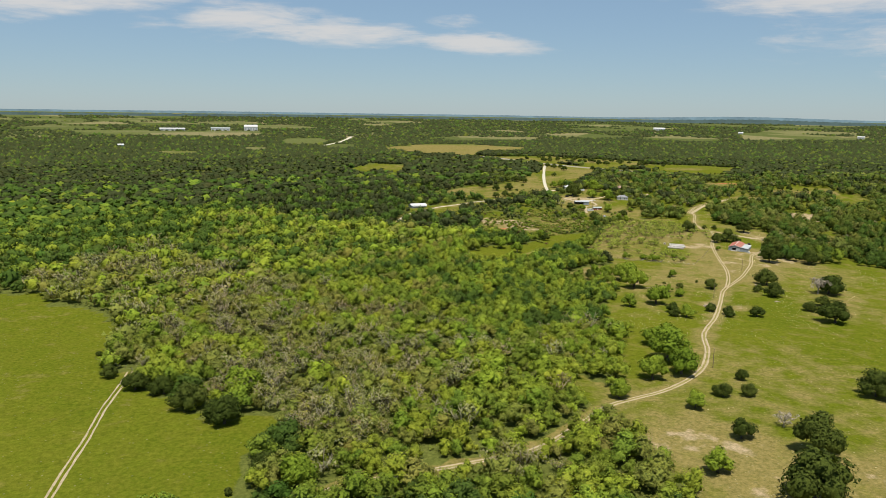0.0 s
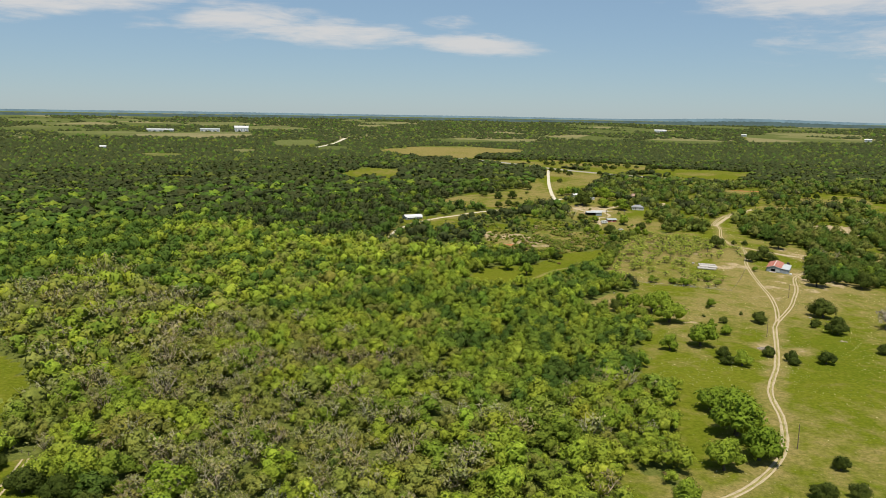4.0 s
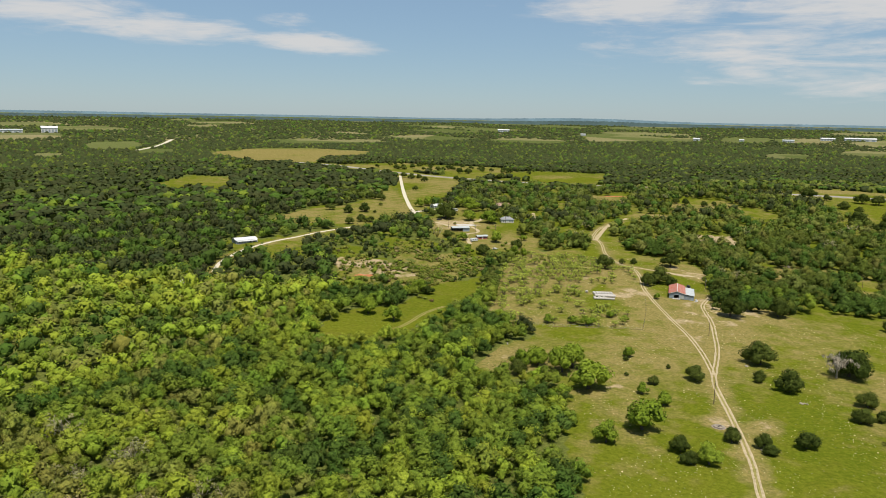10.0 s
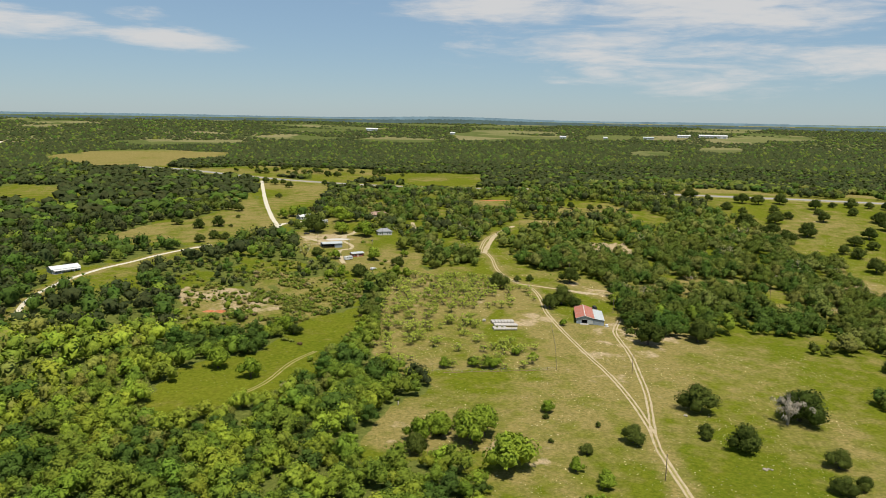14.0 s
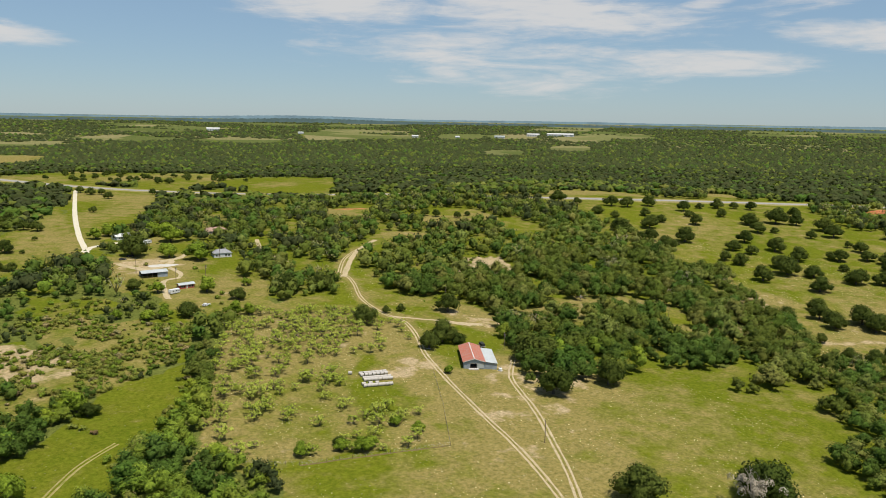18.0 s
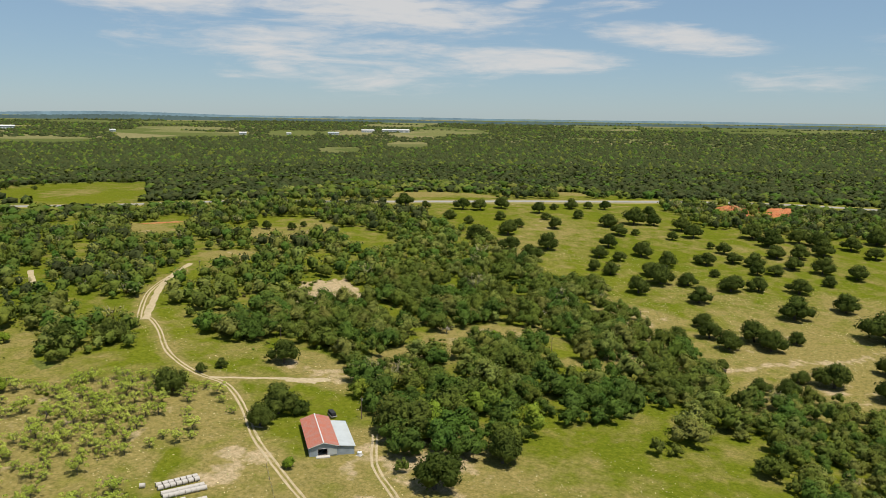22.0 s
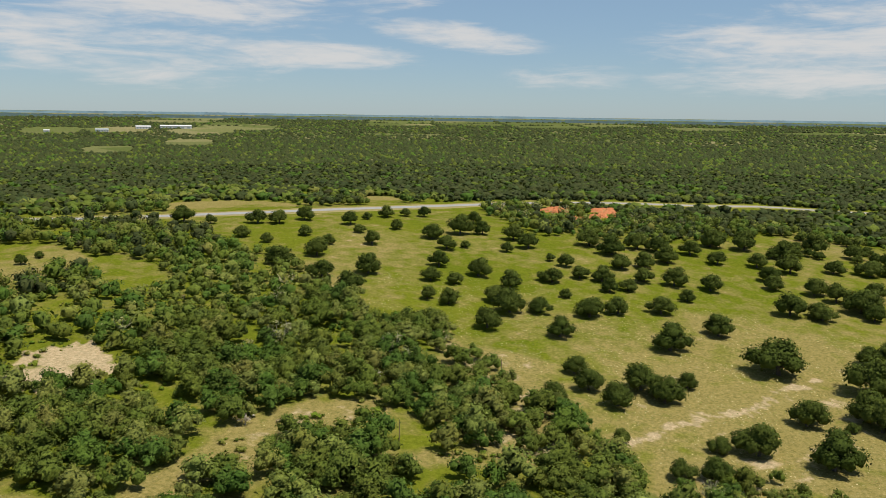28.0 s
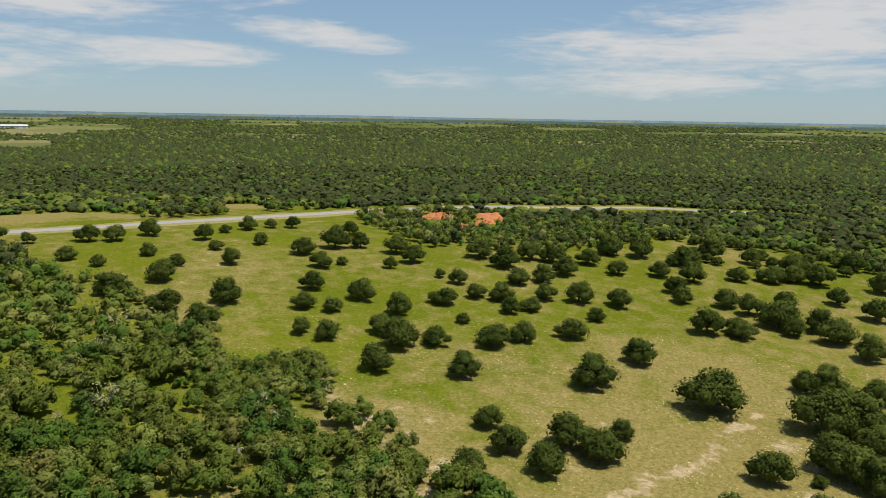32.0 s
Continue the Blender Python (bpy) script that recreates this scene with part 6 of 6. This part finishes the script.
build_house("house", 282.5, 734.5, -14, 12.0, 9.0, 3.4, 5.4, WHITE_WALL, GREY_SHINGLE, "white-walled house with a grey shingle roof", 3.2, chimney=True)
build_house("house", 315.0, 812.0, 2, 18.0, 10.0, 3.0, 5.2, WEATHERED, BROWN_SHINGLE, "low house with a brown hipped roof among trees", 4.5)
build_house("house", 36.0, 699.6, 17, 17.5, 8.5, 3.2, 4.6, GREY_WALL, WHITE_ROOF, "grey house with a white metal roof and porch", porch=2.4)
build_house("shed", 229.8, 670.6, -2, 9.0, 4.5, 2.7, 3.4, RED_WALL, PALE_ROOF, "small barn-red shed with a pale metal roof")
build_house("house", 248, 822, 8, 13.0, 8.0, 3.0, 4.5, WHITE_WALL, WHITE_ROOF, "white-roofed house between oaks by the drive")
build_house("shed", 252.5, 812, 30, 6.0, 4.0, 2.5, 3.2, WHITE_WALL, PALE_ROOF, "small white shed under farmyard trees")


def build_open_shed():
    s = at_place("machine_shed", 221, 704, -8, "open-fronted machine shed with a pale metal roof", "shed", sink=0.2)
    part("roof_sheet", ribbed((-0.5, -0.6, 3.3), (16, 0, 0), (0, 4.9, 1.0), 20), PALE_ROOF, s)
    part("roof_sheet", ribbed((-0.5, 9.0, 3.4), (16, 0, 0), (0, -4.8, 0.9), 20), PALE_ROOF, s)
    part("back_wall", block(0, 8.0, 0, 15, 8.15, 3.3), GREY_WALL, s)
    part("side_wall", block(14.85, 0, 0, 15, 8.0, 3.2), GREY_WALL, s)
    part("part_wall", block(9.0, 0, 0, 14.85, 0.15, 3.2), GREY_WALL, s)
    # added dark sheet before the back wall, painting the shed's inner shade
    part("inner_dark", block(0.5, 6.0, 0.1, 14.6, 6.1, 3.1), DARK, s)
    for k in range(4):
        part("post", block(0.1 + 2.9 * k, 0, 0, 0.28 + 2.9 * k, 0.18, 3.2), POLE_WOOD, s)


build_open_shed()


def draped(name, cx, cy, rx, ry, turn, lift, material, label, category, seed, uneven=0.25, kind="structure", mound=0.0):
    """A patch of ground with an uneven rim, laid on the land."""
    rng = np.random.RandomState(seed)
    n, rings = 28, (0.35, 0.7, 1.0)
    a = np.arange(n) * 2 * np.pi / n
    wob = 1 + uneven * np.sin(a * 2 + rng.uniform(0, 6)) * 0.5 + uneven * np.sin(a * 5 + rng.uniform(0, 6)) * 0.4 + uneven * (rng.rand(n) - 0.5)
    c, s = math.cos(radians(turn)), math.sin(radians(turn))
    xy = [(cx, cy)]
    for k in rings:
        for u, w in zip(a, wob):
            p, q = rx * k * w * np.cos(u), ry * k * w * np.sin(u)
            xy.append((cx + p * c - q * s, cy + p * s + q * c))
    xy = np.array(xy)
    z = height(xy[:, 0], xy[:, 1]) + lift
    z[:-n] += mound * rng.rand(len(z) - n)
    z[-n:] -= lift + 0.03
    faces = [(0, 1 + i, 1 + (i + 1) % n) for i in range(n)]
    for r in range(2):
        for i in range(n):
            p, q = 1 + r * n + i, 1 + r * n + (i + 1) % n
            faces += [(p, p + n, q), (q, p + n, q + n)]
    me = mesh_from(name, np.c_[xy, z], np.array(faces), True)
    me.materials.append(material)
    return tagged(new(name, me), label, category, kind=kind)


draped("yard_pad", 244, 730, 9.5, 4.5, -10, 0.14, CONCRETE, "pale gravel and concrete farmyard pad", "pavement", 81, 0.15)
draped("spur_end", 333, 535, 9.0, 3.2, -40, 0.12, SAND, "wide sandy end of the spur track", "track", 82)
for k, (cx, cy, rx, ry, turn) in enumerate(((975, 540, 13, 9, -40), (955, 520, 8, 6, -20), (1005, 492, 17, 10, -50), (962, 492, 12, 8, 20), (930, 505, 9, 5, 30),
                                            (985, 512, 7, 5, 0), (1013, 186, 12, 6, -70), (962, 532, 9, 6, 10), (942, 518, 7, 5, 0), (985, 478, 8, 5, 30))):
    draped("red_bank", cx, cy, rx, ry, turn, 0.5, RED_SOIL, "bare red soil bank near the highway", "soil", 90 + k, 0.8, mound=3.4)


draped("red_bank", 107, 578, 6.5, 2.6, -30, 0.12, RED_SOIL, "bare red soil among low scrub", "soil", 121, 0.6, mound=0.2)
draped("red_bank", 500, 875, 14, 2.4, -30, 0.15, RED_SOIL, "thin strip of bare red soil at a clearing", "soil", 122, 0.6, mound=0.4)


# ---- poles, fence, small things ----
def build_pole(x, y, tall=9.0, arm=0.0, box=False, turn=0, label="dark wooden utility pole standing in the pasture"):
    p = at_place("utility_pole", x, y, turn, label, "pole", "utility poles")
    part("mast", rod((0, 0, -0.3), (0, 0, tall), 0.17, 0.11, 9), POLE_WOOD, p)
    if arm:
        part("crossarm", block(-arm / 2, -0.06, tall - 0.6, arm / 2, 0.06, tall - 0.46), POLE_WOOD, p)
        for k in (-0.45, 0.45):
            part("insulator", rod((arm * k, 0, tall - 0.46), (arm * k, 0, tall - 0.25), 0.06, 0.04, 8), STEEL, p)
    else:
        part("insulator", rod((0, 0, tall), (0, 0, tall + 0.2), 0.06, 0.04, 8), STEEL, p)
    if box:
        part("transformer", rod((0.32, 0, tall - 1.9), (0.32, 0, tall - 1.0), 0.22, 0.22, 14), STEEL, p)
        part("lamp_arm", rod((0, 0, tall - 0.9), (-0.9, 0, tall - 0.5), 0.03), STEEL, p)


for x, y, tall, arm, box in ((182.3, 324.8, 9, 0, False), (251, 409, 9, 0, False), (107.8, 189, 9, 0, False), (318.6, 493, 9, 0, True), (528.7, 465.3, 9, 0, False),
                             (448.3, 480.2, 8, 0, False), (223, 719.3, 9, 0, False), (252.4, 684, 9, 1.8, True), (236, 690, 8.5, 0, True), (284, 729, 8.5, 0, False),
                             (353, 574, 9, 0, False), (407, 705, 9, 1.6, False)):
    build_pole(x, y, tall, arm, box)


def build_fence(name, points, label, step=4.5):
    f = at_place(name, *points[0], 0, label, "fence")
    ox, oy, oz = f.matrix_world.translation
    line = []
    for (x0, y0), (x1, y1) in zip(points, points[1:]):
        n = max(1, round(math.hypot(x1 - x0, y1 - y0) / step))
        line += [(x0 + (x1 - x0) * k / n, y0 + (y1 - y0) * k / n) for k in range(n)]
    line.append(points[-1])
    tops = [Vector((x - ox, y - oy, float(height(x, y)) - oz)) for x, y in line]
    post = rod((0, 0, -0.2), (0, 0, 1.35), 0.07, 0.06, 6)
    me = part("post", post, POLE_WOOD, f).data
    first = f.children[0]
    first.location = tops[0]
    for p in tops[1:]:
        ob = new("post", me)
        ob.parent, ob.location = f, p
    for h in (0.4, 0.8, 1.2):
        w = bmesh.new()
        for a, b in zip(tops, tops[1:]):
            rod(a + Vector((0, 0, h)), b + Vector((0, 0, h)), 0.008, 0.008, 3, w)
        part("wire", w, STEEL, f)


build_fence("fence", [(150, 463), (171, 445), (221.5, 427.3), (245, 457), (268, 489)], "wire fence on wooden posts round the orchard")
build_fence("fence", [(-165, 236), (-146, 219), (-120, 188), (-100, 164)], "wire fence on wooden posts at the meadow edge")


def stone_mesh(seed):
    rng = np.random.RandomState(seed)
    v, f = lump((0, 0, 0.25), 0.5, 0.7, rng, 5, 7, 0.25)
    me = mesh_from("stone", v, f)
    me.materials.append(STONE)
    return me


STONES = [stone_mesh(900 + k) for k in range(5)]


def build_fire_ring():
    ring = at_place("fire_ring", 166.8, 304, 0, "round stone fire ring with pale ash", "fire ring")
    part("ash_bed", rod((0, 0, -0.1), (0, 0, 0.09), 2.9, 2.5, 24), ASH, ring)
    rng = random.Random(95)
    for k in range(16):
        a = k * math.tau / 16
        ob = new("stone", STONES[k % 5])
        ob.parent = ring
        ob.matrix_basis = pose(1.55 * math.cos(a), 1.55 * math.sin(a), 0.05, 0, 0, rng.uniform(0, 360)) @ Matrix.Scale(rng.uniform(0.7, 1.1), 4)
    part("charred_log", rod((-0.7, -0.2, 0.22), (0.7, 0.3, 0.3), 0.14, 0.1, 7), DARK, ring)


build_fire_ring()


def build_heap(name, x, y, n, spread_m, label, category, material=None, seed=1, scale=(0.5, 1.1)):
    h = at_place(name, x, y, 0, label, category)
    rng = random.Random(seed)
    for k in range(n):
        a, d = rng.uniform(0, math.tau), spread_m * math.sqrt(rng.random())
        s = rng.uniform(*scale)
        me = STONES[k % 5]
        if material:
            me = me.copy()
            me.materials[0] = material
        ob = new("piece" if material else "stone", me)
        ob.parent = h
        dz = float(height(x + d * math.cos(a), y + d * math.sin(a)) - height(x, y))
        ob.matrix_basis = pose(d * math.cos(a), d * math.sin(a), dz - 0.05, rng.uniform(-20, 20), 0, rng.uniform(0, 360)) @ Matrix.Diagonal((s * 1.4, s, s * 0.8, 1))


build_heap("stone_pile", 168.7, 282, 14, 2.2, "low pile of pale stones by bushes", "stones", seed=2)
build_heap("stone_pile", 233.6, 362, 5, 1.0, "few pale stones on the pasture", "stones", seed=3)
build_heap("rubble_pile", 220.4, 314.7, 9, 1.4, "small heap of rubble on bare earth", "rubble", STONE, 4)
build_heap("scrap_heap", 335.5, 501, 8, 1.2, "rusty red scrap heap at the tree edge", "scrap", RUSTY, 5, (0.9, 1.5))
build_heap("rubble_pile", 343, 511.5, 10, 2.4, "pale boards and rubble at the tree edge", "rubble", WHITE_ROOF, 6)


def build_log(x, y, turn, long, label):
    g = at_place("fallen_log", x, y, turn, label, "log")
    part("stem", rod((-long / 2, 0, 0.2), (long / 2, 0, 0.22), 0.24, 0.13, 9), GREY_BARK, g)
    for k, s in ((-0.1, 1), (0.2, -1), (0.35, 1)):
        part("branch", rod((long * k, 0, 0.25), (long * k + 0.9, s * 0.8, 0.5), 0.07, 0.03, 6), GREY_BARK, g)


build_log(409.9, 582.8, 150, 7.0, "pale fallen log on dry grass")
build_log(136.6, 422.4, 60, 6.0, "pale fallen log in the grass")
build_log(286.3, 514.5, 120, 4.5, "pale fallen log near the barn")


# ---- far buildings ----
def build_far_shed(x, y, turn, w, d, h, roof, label):
    s = at_place("far_building", x, y, turn, label, "building", "far buildings")
    part("wall", block(-w / 2, -d / 2, -1, w / 2, d / 2, h), WHITE_WALL, s)
    part("roof", slab([(-w / 2 - 1, -d / 2 - 1, h), (w / 2 + 1, -d / 2 - 1, h), (w / 2 + 1, 0, h * 1.45), (-w / 2 - 1, 0, h * 1.45)], 0.4), roof, s)
    part("roof", slab([(w / 2 + 1, d / 2 + 1, h), (-w / 2 - 1, d / 2 + 1, h), (-w / 2 - 1, 0, h * 1.45), (w / 2 + 1, 0, h * 1.45)], 0.4), roof, s)
    for k in range(5):
        part("bay_door", block(-w / 2 + w * (k + 0.25) / 5, -d / 2 - 0.15, 0.5, -w / 2 + w * (k + 0.75) / 5, -d / 2, h * 0.7), GREY_WALL, s)


for x, y, turn, w, d, h, roof in ((2573, 2302, -42, 110, 24, 9, WHITE_ROOF), (2480, 2370, -42, 50, 20, 8, WHITE_ROOF), (2247, 2337, -42, 40, 18, 7, PALE_ROOF),
                                  (1968, 2516, -38, 24, 14, 7, WHITE_ROOF), (1478, 3203, -25, 50, 20, 9, WHITE_ROOF), (-308, 3012, 8, 50, 26, 15, WHITE_ROOF),
                                  (-420, 2985, 8, 70, 18, 8, PALE_ROOF), (-588, 2931, 10, 90, 18, 7, WHITE_ROOF), (-568, 2042, 10, 14, 9, 6, WHITE_ROOF),
                                  (2100, 2420, -40, 16, 12, 6, WHITE_ROOF), (1700, 2900, -30, 20, 12, 6, WHITE_ROOF)):
    build_far_shed(x, y, turn, w, d, h, roof, "distant white building with a pale roof")
